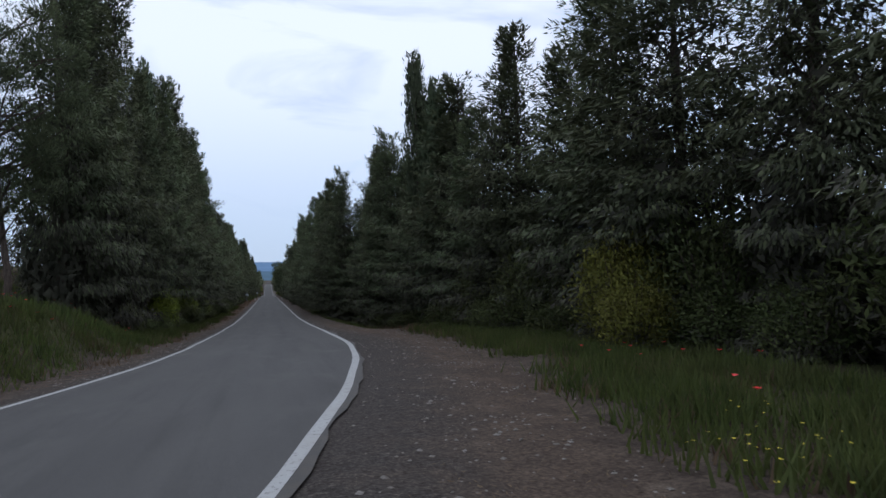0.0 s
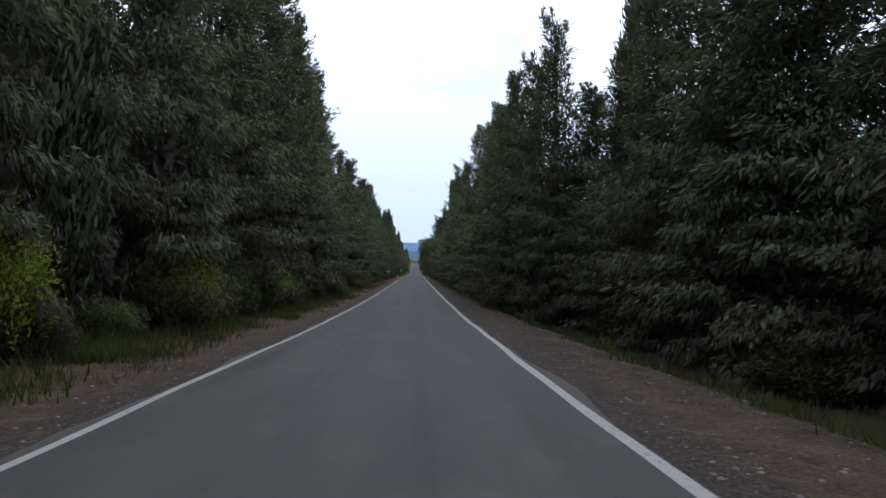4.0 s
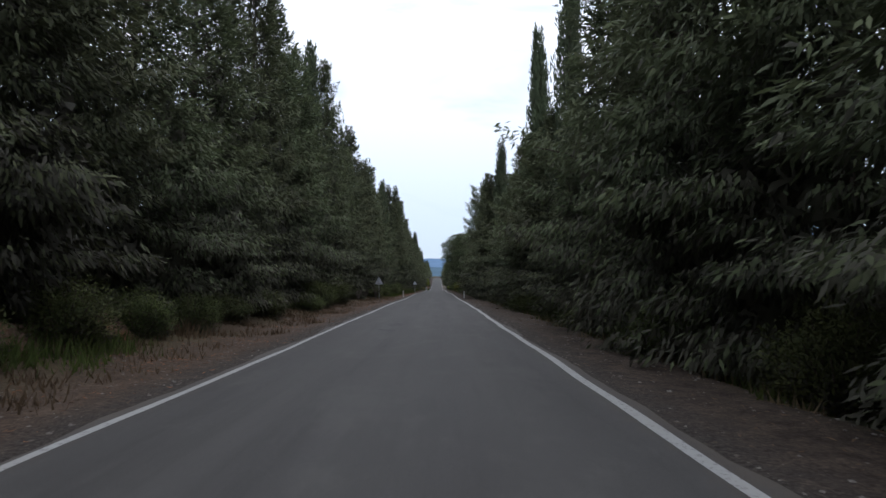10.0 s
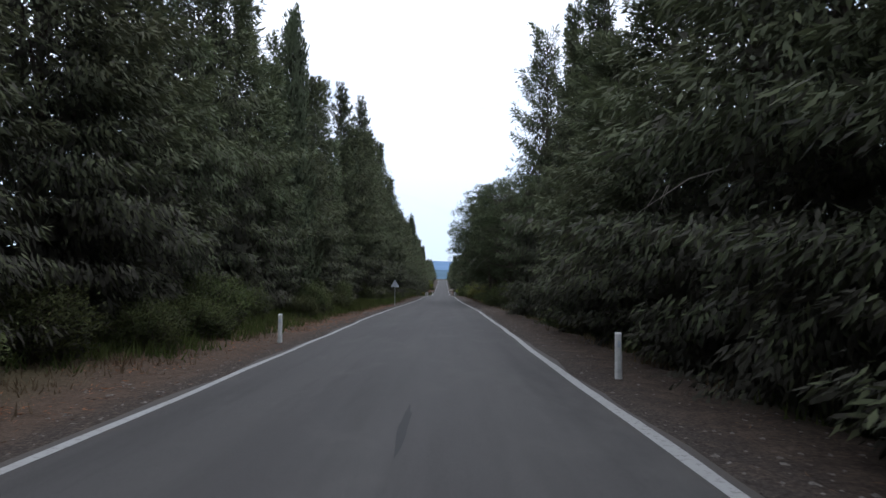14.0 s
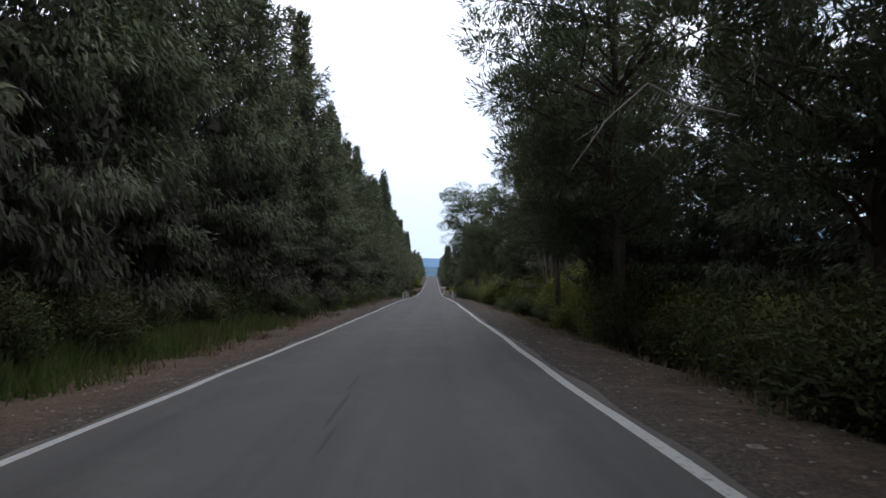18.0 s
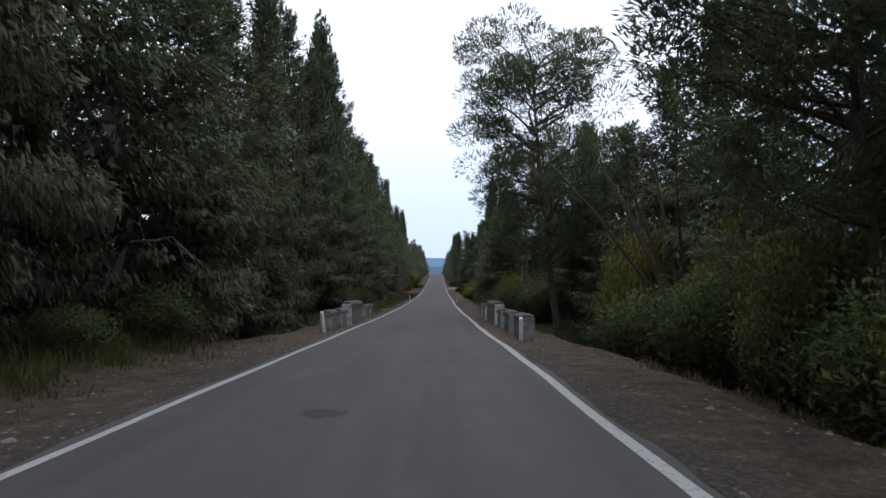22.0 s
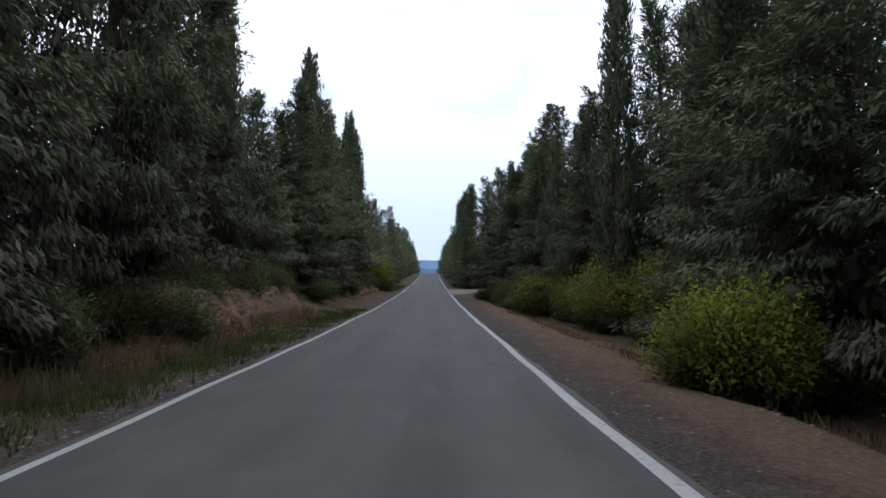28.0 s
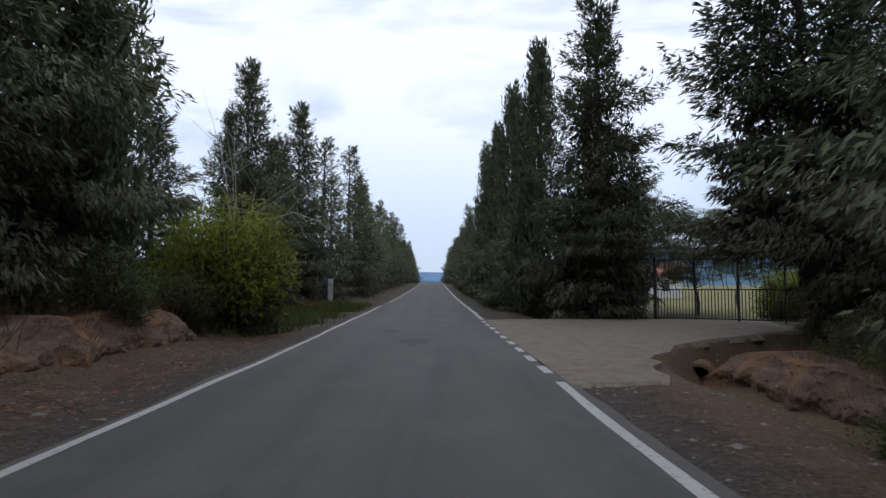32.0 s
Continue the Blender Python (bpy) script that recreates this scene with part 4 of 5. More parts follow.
plant("green_bush", 0, -5.7, 404, 3.9, 2.1, 20)
for x, y, h in ((15.5, 432, 9.5), (13.5, 424, 6.0), (18.5, 428, 7.0), (21, 421, 6.5), (25, 436, 8.0)):
    plant("pine", 2, x, y, h, 2.4, rng.uniform(0, 360))
plant("rust", 0, 6.9, 312.0, 8.5, 2.0, 220)
# grove of young trees in the field behind the bank where the drive begins
for k in range(54):
    gy = -14 + 4.6 * (k // 6) + rng.uniform(-0.7, 0.7)
    plant("poplar", k % 3, -(gy + 42) * 0.44 - 1.9 * (k % 6) + rng.uniform(-0.5, 0.5), gy, rng.uniform(5.0, 6.2), 1.25, rng.uniform(0, 360))
plant("pine", 2, -9.0, -23.0, 11.5, 2.6, 30)
# trees that close the view beyond the bridge
plant("cypress", 2, 11.0, 285.2, 13.5, 2.5, 180)
plant("cypress", 0, 11.8, 281, 12.5, 2.8, 10)
for k, (x, y, h) in enumerate(((9.5, 289, 4.2), (11.5, 292.5, 5.0), (10.2, 297, 4.6), (12.8, 299, 5.5), (9.8, 301.5, 4.6), (12.6, 305, 6.0), (14.5, 295, 5.0))):
    plant("shrub", k % 3, x, y, h * 0.85, 2.1, 40 * k)
# bushes behind the gate
plant("green_bush", 1, 16.4, 412.5, 2.8, 1.5, 20)
# dark scrub along the top of the cut bank
for k in range(8):
    plant("shrub", k % 3, -6.5 - 0.25 * (k % 2), 341.5 + 2.1 * k, 1.5 + 0.2 * (k % 3), 1.2, 50 * k)
# low growth in the ditch beside the crossing
for k, (x, y, h, r) in enumerate(((9.8, 397.0, 1.5, 1.1), (10.8, 394.2, 1.9, 1.4), (9.0, 391.8, 1.3, 1.1), (12.0, 399.0, 2.2, 1.4), (8.2, 389.0, 1.2, 1.1), (11.8, 391.0, 2.4, 1.6), (8.4, 394.4, 1.0, 0.9), (9.2, 396.8, 1.1, 0.9), (7.4, 390.6, 0.8, 0.8))):
    plant("shrub", k % 3, x, y, h, r, 60 * k)
for k, (x, y, h, r) in enumerate(((10.6, 299.0, 8.6, 2.0), (12.2, 302.5, 9.8, 2.1), (11.0, 305.8, 9.6, 2.0))):
    plant("old_cypress", 0, x, y, h, r, 90 * k)
for k in range(5):
    plant("shrub", k % 3, -6.7 - 0.2 * (k % 2), 388.5 + 2.4 * k, 1.3 + 0.2 * (k % 3), 1.1, 70 * k)


# ---- road furniture ----
def on_ground(x, y, sink=0.03):
    return float(ground_z(x, y)) - sink


def delineator(x, y, lean=0.0, tall=0.80):
    """A flat-faced white marker post with a sloping head."""
    root = new("delineator_post")
    root.matrix_basis = pose(x, y, on_ground(x, y, 0.06), 0, lean, 0)
    bm = bmesh.new()
    prof = [(-0.055, -0.02), (-0.02, -0.045), (0.03, -0.045), (0.055, -0.015), (0.055, 0.03), (-0.055, 0.03)]
    rings = []
    for z, k in ((0, 1.06), (tall * 0.5, 1.0), (tall, 0.94)):
        rings.append([bm.verts.new((px * k, py * k, z + (0.03 if z == tall and py > 0 else 0))) for px, py in prof])
    for r0, r1 in zip(rings, rings[1:]):
        for i in range(6):
            bm.faces.new((r0[i], r0[(i + 1) % 6], r1[(i + 1) % 6], r1[i]))
    bm.faces.new(rings[-1])
    part("post", bm, WHITE_POST, root)
    bm = bmesh.new()
    box(bm, (0.045, 0.006, 0.10), (0, -0.045, tall - 0.16), 0.002)
    part("reflector", bm, SIGN_BACK, root, "small dull reflector plate")
    tagged(root, "white plastic delineator post on the gravel verge", "marker post", "delineator posts")


def warning_sign(x, y, height, side=0.90, lean=0.0, turn=0.0):
    """A triangular sign, seen from its bare grey back, on a steel pole."""
    root = new("traffic_sign")
    z0 = on_ground(x, y, 0.1)
    top = float(road_z(y)) + height - z0
    root.matrix_basis = pose(x, y, z0, 0, lean, turn)
    bm = bmesh.new()
    rod(bm, (0, 0, 0), (0, 0, top + 0.02), 0.03, sides=12)
    part("pole", bm, STEEL, root, "galvanised steel pole")
    hgt = side * 0.866
    bm = bmesh.new()
    pts = []
    r = 0.045
    for cx, cz, a0 in ((-side / 2 + r * 1.7, top - hgt + r, 150), (side / 2 - r * 1.7, top - hgt + r, 270), (0, top - 2 * r + 0.03, 30)):
        for k in range(4):
            a = radians(a0 + 120 * k / 3)
            pts.append((cx + r * math.cos(a), cz + r * math.sin(a)))
    lo = [bm.verts.new((px, 0.036, pz)) for px, pz in pts]
    hi = [bm.verts.new((px, 0.042, pz)) for px, pz in pts]
    bm.faces.new(lo)
    bm.faces.new(list(reversed(hi)))
    for i in range(len(pts)):
        bm.faces.new((lo[i], hi[i], hi[(i + 1) % len(pts)], lo[(i + 1) % len(pts)]))
    plate = part("sign_plate", bm, SIGN_BACK, root, "triangular plate showing its bare grey back")
    for a, b in ((0, 1), (1, 2), (2, 0)):
        cs = ((-side / 2 + 0.07, top - hgt + 0.012), (side / 2 - 0.07, top - hgt + 0.012), (0, top - 0.035))
        bm = bmesh.new()
        p, q = Vector((cs[a][0], 0.028, cs[a][1])), Vector((cs[b][0], 0.028, cs[b][1]))
        rod(bm, p, q, 0.010, sides=6)
        part("rim", bm, STEEL, plate)
    for z in (top - hgt * 0.72, top - hgt * 0.30):
        bm = bmesh.new()
        box(bm, (0.12, 0.045, 0.035), (0, 0.012, z), 0.004)
        part("clamp", bm, STEEL, root, "steel pole clamp")
    for dx, dz, w in ((0.10, 0.13, 0.14), (0.11, 0.10, 0.10), (-0.16, 0.06, 0.18)):
        bm = bmesh.new()
        box(bm, (w, 0.002, 0.012), (dx, 0.034, top - hgt + dz))
        part("maker_mark", bm, BLACK, plate, "small dark printed mark")
    tagged(root, "triangular road sign on a steel pole, turned away, grey back", "traffic sign", "warning signs")


def parapet(x, a, b, height, face, thick=0.34):
    """A block of masonry bridge parapet with a rounded coping and a limewashed end."""
    root = new("bridge_parapet")
    y = (a + b) / 2
    slope = float(road_z(b) - road_z(a)) / (b - a)
    root.matrix_basis = pose(x, y, float(road_z(y)) - 0.10, math.degrees(math.atan(slope)), 0, 0)
    ln = b - a
    r = random.Random(int(a * 10))
    bm = bmesh.new()
    n = max(6, int(ln / 0.16))
    prof = [(-thick / 2 - 0.04, -0.6), (-thick / 2, height * 0.80), (thick / 2, height * 0.80), (thick / 2 + 0.04, -0.6)]
    rings = []
    for i in range(n + 1):
        yy = -ln / 2 + ln * i / n
        rings.append([bm.verts.new((px + r.uniform(-0.018, 0.018), yy, pz + r.uniform(-0.01, 0.01))) for px, pz in prof])
    for q0, q1 in zip(rings, rings[1:]):
        for i in range(3):
            bm.faces.new((q0[i], q0[i + 1], q1[i + 1], q1[i]))
    bm.faces.new(rings[0])
    bm.faces.new(list(reversed(rings[-1])))
    bmesh.ops.recalc_face_normals(bm, faces=bm.faces)
    part("wall_block", bm, STONE, root, "grey lichened masonry block")
    bm = bmesh.new()
    w2 = thick / 2 + 0.05
    arc = [(-w2, height * 0.78), (-w2, height * 0.86)] + [(-w2 * math.cos(radians(k)), height * 0.86 + height * 0.14 * math.sin(radians(k))) for k in (20, 40, 60, 90, 120, 140, 160)] + [(w2, height * 0.86), (w2, height * 0.78)]
    rings = []
    for i in range(n + 1):
        yy = (-ln / 2 - 0.02) + (ln + 0.04) * i / n
        wear = 0.0 if 0 < i < n else 0.05
        rings.append([bm.verts.new((px * (1 - wear) + r.uniform(-0.007, 0.007), yy, pz - wear * 0.5 + r.uniform(-0.007, 0.007))) for px, pz in arc])
    for q0, q1 in zip(rings, rings[1:]):
        for i in range(len(arc)):
            j = (i + 1) % len(arc)
            bm.faces.new((q0[i], q0[j], q1[j], q1[i]))
    bm.faces.new(rings[0])
    bm.faces.new(list(reversed(rings[-1])))
    bmesh.ops.recalc_face_normals(bm, faces=bm.faces)
    part("coping", bm, LICHEN, root, "rounded weathered coping")
    if face:
        bm = bmesh.new()
        box(bm, (thick + 0.05, 0.14, height * 0.90 + 0.3), (0, -ln / 2 + 0.03, height * 0.45 - 0.15), 0.045)
        for v in bm.verts:
            if v.co.z < 0.2:
                v.co.x *= 1.12
        part("end_pier", bm, face, root, "flaking limewashed end face" if face is LIME else "worn pale rendered end face")
    tagged(root, "low grey masonry bridge parapet block with a whitewashed end" if face else "low grey lichened masonry bridge parapet block", "parapet", "bridge parapet blocks")


for a, b, h, face in ((259.7, 261.25, 0.80, PALE_FACE), (262.6, 264.3, 0.80, PALE_FACE), (265.5, 266.9, 0.80, PALE_FACE), (268.0, 272.3, 1.03, LIME), (273.4, 275.0, 0.80, LIME), (276.2, 277.8, 0.80, PALE_FACE)):
    parapet(3.22, a, b, h, face)
for a, b, h, face in ((263.05, 264.4, 0.80, PALE_FACE), (265.4, 266.8, 0.80, PALE_FACE), (268.0, 271.8, 1.03, LIME), (273.4, 274.8, 0.80, PALE_FACE), (275.6, 276.9, 0.80, PALE_FACE)):
    parapet(-2.97, a, b, h, face)

delineator(-3.65, 142.5)
delineator(3.62, 135.9)
delineator(-2.50, 317.6, -6)
delineator(2.85, 315.7, 4)
delineator(-2.98, 262.9, -7, 0.72)
delineator(3.02, 259.55, 0, 0.66)
warning_sign(-5.33, 128.0, 2.28, lean=-0.8, turn=3)
warning_sign(-3.68, 184.0, 2.30, 0.80)


def marker_pillar(name, x, y, w, d, h, label, mat, head=True):
    root = new(name)
    root.matrix_basis = pose(x, y, on_ground(x, y, 0.15), 0, 1.0, 8)
    bm = bmesh.new()
    box(bm, (w, d, h), (0, 0, h / 2), 0.03)
    for v in bm.verts:
        v.co += Vector(noise.noise_vector(v.co * 3)) * 0.02
    part("shaft", bm, mat, root)
    if head:
        bm = bmesh.new()
        box(bm, (w + 0.10, d + 0.10, 0.10), (0, 0, h + 0.04), 0.02)
        part("cap", bm, mat, root)
    tagged(root, label, "pillar")


marker_pillar("gate_pillar", 6.75, 174.8, 0.42, 0.40, 2.25, "old mottled masonry gate pillar half hidden in shrubs", PALE_FACE, False)
marker_pillar("gate_pillar", -6.5, 429.2, 0.32, 0.32, 1.75, "pale mottled gate pillar beside the farm track", LIME, False)


def metal_gate():
    """A two-leaf iron gate: close bars below, wavy bars above."""
    a, b = Vector((9.95, 411.3, 0)), Vector((15.0, 407.1, 0))
    z = on_ground(10.5, 410.5, 0.02)
    root = new("metal_gate")
    d = b - a
    root.matrix_basis = Matrix.Translation((a.x, a.y, z)) @ Matrix.Rotation(math.atan2(d.y, d.x), 4, "Z")
    ln, top, midz = d.length, 2.6, 1.28
    for k, w in ((0, 0.12), (1, 0.06), (2, 0.09), (3, 0.06), (4, 0.12)):
        bm = bmesh.new()
        box(bm, (w, w, top + (0.12 if k in (0, 4) else 0)), (ln * k / 4, 0, top / 2), 0.006)
        part("gate_post", bm, IRON, root)
    for zz, w in ((0.12, 0.05), (midz, 0.05), (top - 0.10, 0.05)):
        bm = bmesh.new()
        box(bm, (ln, 0.035, w), (ln / 2, 0, zz), 0.004)
        part("rail", bm, IRON, root)
    bars = int(ln / 0.125)
    for i in range(1, bars):
        x = ln * i / bars
        bm = bmesh.new()
        rod(bm, (x, 0, 0.10), (x, 0, midz), 0.018, sides=6)
        part("bar", bm, IRON, root)
    for i in range(1, bars, 2):
        x = ln * i / bars
        pts = [(x + 0.075 * math.sin(5.2 * s + (i % 4)), 0, midz + (top - 0.1 - midz) * s) for s in np.linspace(0, 1, 9)]
        mesh_part("wavy_bar", join_tubes("wavy_bar", [tube(pts, [0.016] * 9, 5)], IRON), root, "wavy wrought-iron bar")
    tagged(root, "tall black wrought-iron gate with wavy upper bars across a drive", "gate")


metal_gate()


def farm_apron():
    """The dusty concrete crossing before the gate, broken at its rim."""
    r = np.random.RandomState(2)
    xs, ys = np.linspace(0, 1, 26), np.linspace(0, 1, 30)
    v = []
    for yy in ys:
        y = 393.2 + 18.2 * yy
        lo = float(road_w(y)) / 2 + 0.11
        hi = float(np.interp(y, [392.5, 397, 400.8, 403, 405, 409, 412], [3.95, 5.05, 7.6, 10.2, 13, 14, 14])) + 0.12 * math.sin(3 * y) + r.normal(0, 0.08)
        for xx in xs:
            x = lo + (hi - lo) * xx
            edge = xx > 0.999 or yy < 0.001 or yy > 0.999
            v.append((x, y + (r.normal(0, 0.10) if yy < 0.02 else 0), float(road_z(y)) + 0.008 + 0.022 * min(1, xx * 8) + 0.006 * float(r.normal(0, 0.5)) - (0.16 if edge else 0)))
    n = len(xs)
    f = [(j * n + i, j * n + i + 1, (j + 1) * n + i + 1, (j + 1) * n + i) for j in range(len(ys) - 1) for i in range(n - 1)]
    me = mesh_of("driveway", v, f, SAND_CONCRETE)
    tagged(new("driveway", me), "dusty pale concrete driveway crossing with a broken rim", "driveway", kind="structure")


farm_apron()


def culvert():
    """The mouth of the pipe under the crossing."""
    root = new("culvert_pipe")
    root.matrix_basis = pose(6.62, 398.75, float(road_z(398)) - 0.66, 0, 0, -26)
    rings = ((0.36, 1.2), (0.35, 0.12), (0.30, 0.08), (0.27, 0.14), (0.27, 0.9))
    v = [(r * math.cos(k * math.pi / 10) * (1 + 0.03 * math.sin(3 * k)), y + 0.02 * math.sin(5 * k), r * math.sin(k * math.pi / 10)) for r, y in rings for k in range(20)]
    f = [(20 * j + k, 20 * j + (k + 1) % 20, 20 * j + 20 + (k + 1) % 20, 20 * j + 20 + k) for j in range(4) for k in range(20)]
    mesh_part("pipe", mesh_of("pipe", v, f, RAW_EARTH), root, "rough concrete pipe rim caked with earth")
    # black disc set across the bore: the hole's darkness is put in as colour
    v = [Vector((0.28 * math.cos(k * math.pi / 8), 0.8, 0.28 * math.sin(k * math.pi / 8))) for k in range(16)]
    mesh_part("dark_hole_disc", mesh_of("dark_hole_disc", v, [tuple(range(16))], BLACK), root, "black disc standing for the darkness inside the pipe")
    tagged(root, "concrete culvert pipe in the crumbling earth below the driveway", "culvert")


culvert()


def cut_bank(a, b, off, tall, count, side=-1, sunk=0.0):
    """The raw face of the earth bank: clods, ledges and hollows under a crumbling lip."""
    ys = np.arange(a, b, 0.07)
    rows = 30
    v = []
    for y in ys:
        ends = float(smooth(y, a, a + 1.6) * (1 - smooth(y, b - 1.2, b)))
        wander = 0.22 * noise.noise(Vector((y * 0.45, 3.1, 0))) + 0.10 * noise.noise(Vector((y * 1.7, 8.2, 0)))
        foot = side * (float(road_w(y)) / 2 + off - wander)
        zf = float(road_z(y)) - 0.12 - sunk
        top = zf + 0.15 + tall * (1.0 + 0.30 * noise.noise(Vector((y * 0.8, 1.3, 5)))) * ends
        for j in range(rows):
            u = j / (rows - 1)
            lean = (0.25 + 0.45 * tall) * u ** 0.8 - 0.16 * math.sin(math.pi * min(1, u * 1.15)) ** 3
            p = Vector((foot + side * lean, y, zf + (top - zf) * min(1, u * 1.12) ** 0.9))
            if u > 0.89:
                p.x += side * (u - 0.89) * 14
            k = noise.noise(p * 2.1) * 0.07 + noise.noise(Vector((p.x * 3, p.y * 2.4, p.z * 4))) * 0.06 + noise.noise(p * 11) * 0.045
            v.append((p.x + k * ends, p.y + 0.5 * k, p.z + 0.4 * k * ends - (0.25 if u > 0.99 else 0)))
    i = np.arange(rows - 1)[None, :] + rows * np.arange(len(ys) - 1)[:, None]
    f = np.stack([i, i + rows, i + 1 + rows, i + 1], -1).reshape(-1, 4)
    tagged(new("earth_bank", mesh_of("earth_bank", v, f, RAW_EARTH)), "raw ochre-brown earth bank cut beside the road", "earth bank", kind="structure")
    r = np.random.RandomState(int(a))
    for k in range(count):
        y = r.uniform(a + 1.2, b - 0.8)
        u = r.uniform(0.05, 0.85)
        foot = side * (float(road_w(y)) / 2 + off - 0.22 * noise.noise(Vector((y * 0.45, 3.1, 0))) - 0.10 * noise.noise(Vector((y * 1.7, 8.2, 0))))
        bm = bmesh.new()
        bmesh.ops.create_icosphere(bm, subdivisions=1, radius=1.0)
        w = 0.03 + 0.06 * r.uniform(0, 1) ** 2
        for q in bm.verts:
            q.co = Vector((q.co.x * w * 0.8, q.co.y * w * 1.3, q.co.z * w * 0.7)) * r.uniform(0.7, 1.2)
        me = bpy.data.meshes.new("bank_stone")
        bm.to_mesh(me)
        bm.free()
        me.materials.append(PEBBLE)
        ob = new("bank_stone", me)
        ob.matrix_basis = pose(foot + side * ((0.20 + 0.37 * tall) * u - 0.05), y, float(road_z(y)) - sunk + 0.94 * tall * u ** 0.9 - 0.02, r.uniform(0, 40), r.uniform(0, 40), r.uniform(0, 360))
        tagged(ob, "pale angular stone stuck in the earth bank", "stone", "bank stones")


cut_bank(340.5, 357.0, 2.30, 1.25, 24)
cut_bank(374.5, 401.0, 2.40, 0.90, 22)
cut_bank(66.0, 77.5, 3.35, 0.80, 12)
cut_bank(386.5, 399.3, 4.05, 0.74, 14, 1, 0.66)


# ---- farm buildings far behind the gate ----
def cottage(x, y, w, d, h, turn, label):
    root = new("farm_building")
    root.matrix_basis = pose(x, y, on_ground(x, y, 0.2), 0, 0, turn)
    bm = bmesh.new()
    box(bm, (w, d, h), (0, 0, h / 2))
    part("wall", bm, WHITE_WALL, root)
    bm = bmesh.new()
    vs = [bm.verts.new(p) for p in ((-w / 2 - 0.3, -d / 2 - 0.3, h), (w / 2 + 0.3, -d / 2 - 0.3, h), (w / 2 + 0.3, d / 2 + 0.3, h), (-w / 2 - 0.3, d / 2 + 0.3, h), (-w / 2 - 0.3, 0, h + d * 0.28), (w / 2 + 0.3, 0, h + d * 0.28))]
    for q in ((0, 1, 5, 4), (2, 3, 4, 5), (0, 4, 3), (1, 2, 5), (3, 2, 1, 0)):
        bm.faces.new([vs[i] for i in q])
    part("roof", bm, ROOF, root, "low clay-tiled roof")
    for k in (-0.28, 0.05, 0.3):
        bm = bmesh.new()
        box(bm, (0.9, 0.06, 1.1), (w * k, -d / 2 - 0.01, h * 0.55), 0.01)
        part("window", bm, BLACK, root, "dark window")
    tagged(root, label, "building")


cottage(27, 466, 9, 6, 2.8, -20, "low white farm building behind the gate")


# ---- bushes ----
def bush_belt(kind, variants, side, a, b, off, wide, tall, step, spread=0.7):
    y = a
    while y < b:
        x = side * (off + rng.uniform(-spread, spread)) + float(road_x(y)) * (side < 0)
        r = rng.uniform(*wide)
        if side < 0 and (min(abs(y - 124.5), abs(y - 178)) < 6.0):
            y += 1.5
            continue
        if side < 0 and abs(y - 312) < 4:
            y += 2
            continue
        if side < 0 and 343 < y < 362:
            x = -7.3
        plant(kind, rng.randrange(variants), x, y, rng.uniform(*tall), r, rng.uniform(0, 360), z=float(ground_z(x, y)))
        y += step * rng.uniform(0.7, 1.3)


bush_belt("broom", 3, 1, 240, 250, 7.2, (1.3, 1.9), (2.2, 3.2), 2.8)
bush_belt("broom", 3, 1, 213, 238, 9.3, (1.3, 1.9), (2.4, 3.5), 2.5)
bush_belt("shrub", 3, 1, 227, 239, 7.3, (0.9, 1.3), (1.0, 1.7), 2.2)
bush_belt("broom", 3, 1, 186, 212, 7.2, (1.0, 1.5), (1.4, 2.2), 3.4)
plant("broom", 0, 7.9, 264.5, 5.6, 1.5, 30)
plant("broom", 1, 8.0, 253.8, 3.4, 1.5, 80)
plant("broom", 2, 9.2, 259.0, 4.2, 1.6, 140)
bush_belt("shrub", 3, 1, 250, 262, 8.2, (1.2, 1.7), (2.0, 3.2), 2.6)
bush_belt("shrub", 3, 1, 284, 302, 6.8, (1.3, 1.9), (2.2, 3.2), 2.6)
bush_belt("broom", 3, 1, 344, 354, 11.0, (1.4, 2.0), (3.0, 4.4), 2.8)
bush_belt("broom", 3, 1, 355, 367, 9.5, (1.2, 1.9), (2.4, 3.8), 2.6)
bush_belt("shrub", 3, 1, 350, 368, 9.3, (0.9, 1.3), (0.9, 1.5), 3.2)
bush_belt("broom", 3, 1, 368, 381, 8.0, (1.1, 1.8), (1.8, 3.0), 2.9)
plant("broom", 2, 8.4, 305.5, 2.8, 1.5, 20)
plant("broom", 0, 7.6, 299.2, 3.7, 1.7, 60)
bush_belt("shrub", 3, 1, 373, 390, 7.0, (1.1, 1.6), (1.6, 2.6), 2.4)
bush_belt("shrub", 3, 1, 318, 346, 7.2, (0.9, 1.4), (1.2, 2.0), 4.0)
bush_belt("shrub", 3, 1, 178, 206, 6.6, (1.1, 1.7), (1.6, 2.8), 3.0)
bush_belt("shrub", 3, 1, 206, 228, 8.0, (0.9, 1.4), (1.2, 2.0), 2.6)
bush_belt("shrub", 3, 1, 240, 260, 6.6, (1.1, 1.7), (1.6, 2.8), 3.0)
bush_belt("shrub", 3, 1, 20, 165, 6.2, (0.8, 1.3), (1.0, 1.8), 4.2)
bush_belt("shrub", 3, 1, 286, 330, 6.2, (0.7, 1.2), (0.8, 1.5), 4.8)
bush_belt("shrub", 3, 1, 372, 392, 6.0, (0.7, 1.2), (0.8, 1.5), 4.8)
bush_belt("shrub", 3, -1, -14, 120, 6.6, (0.8, 1.4), (0.9, 1.9), 3.6)
bush_belt("shrub", 3, -1, 120, 260, 6.3, (0.8, 1.4), (1.0, 1.9), 3.6)
bush_belt("shrub", 3, -1, 284, 404, 6.2, (0.8, 1.3), (0.9, 1.7), 4.0)
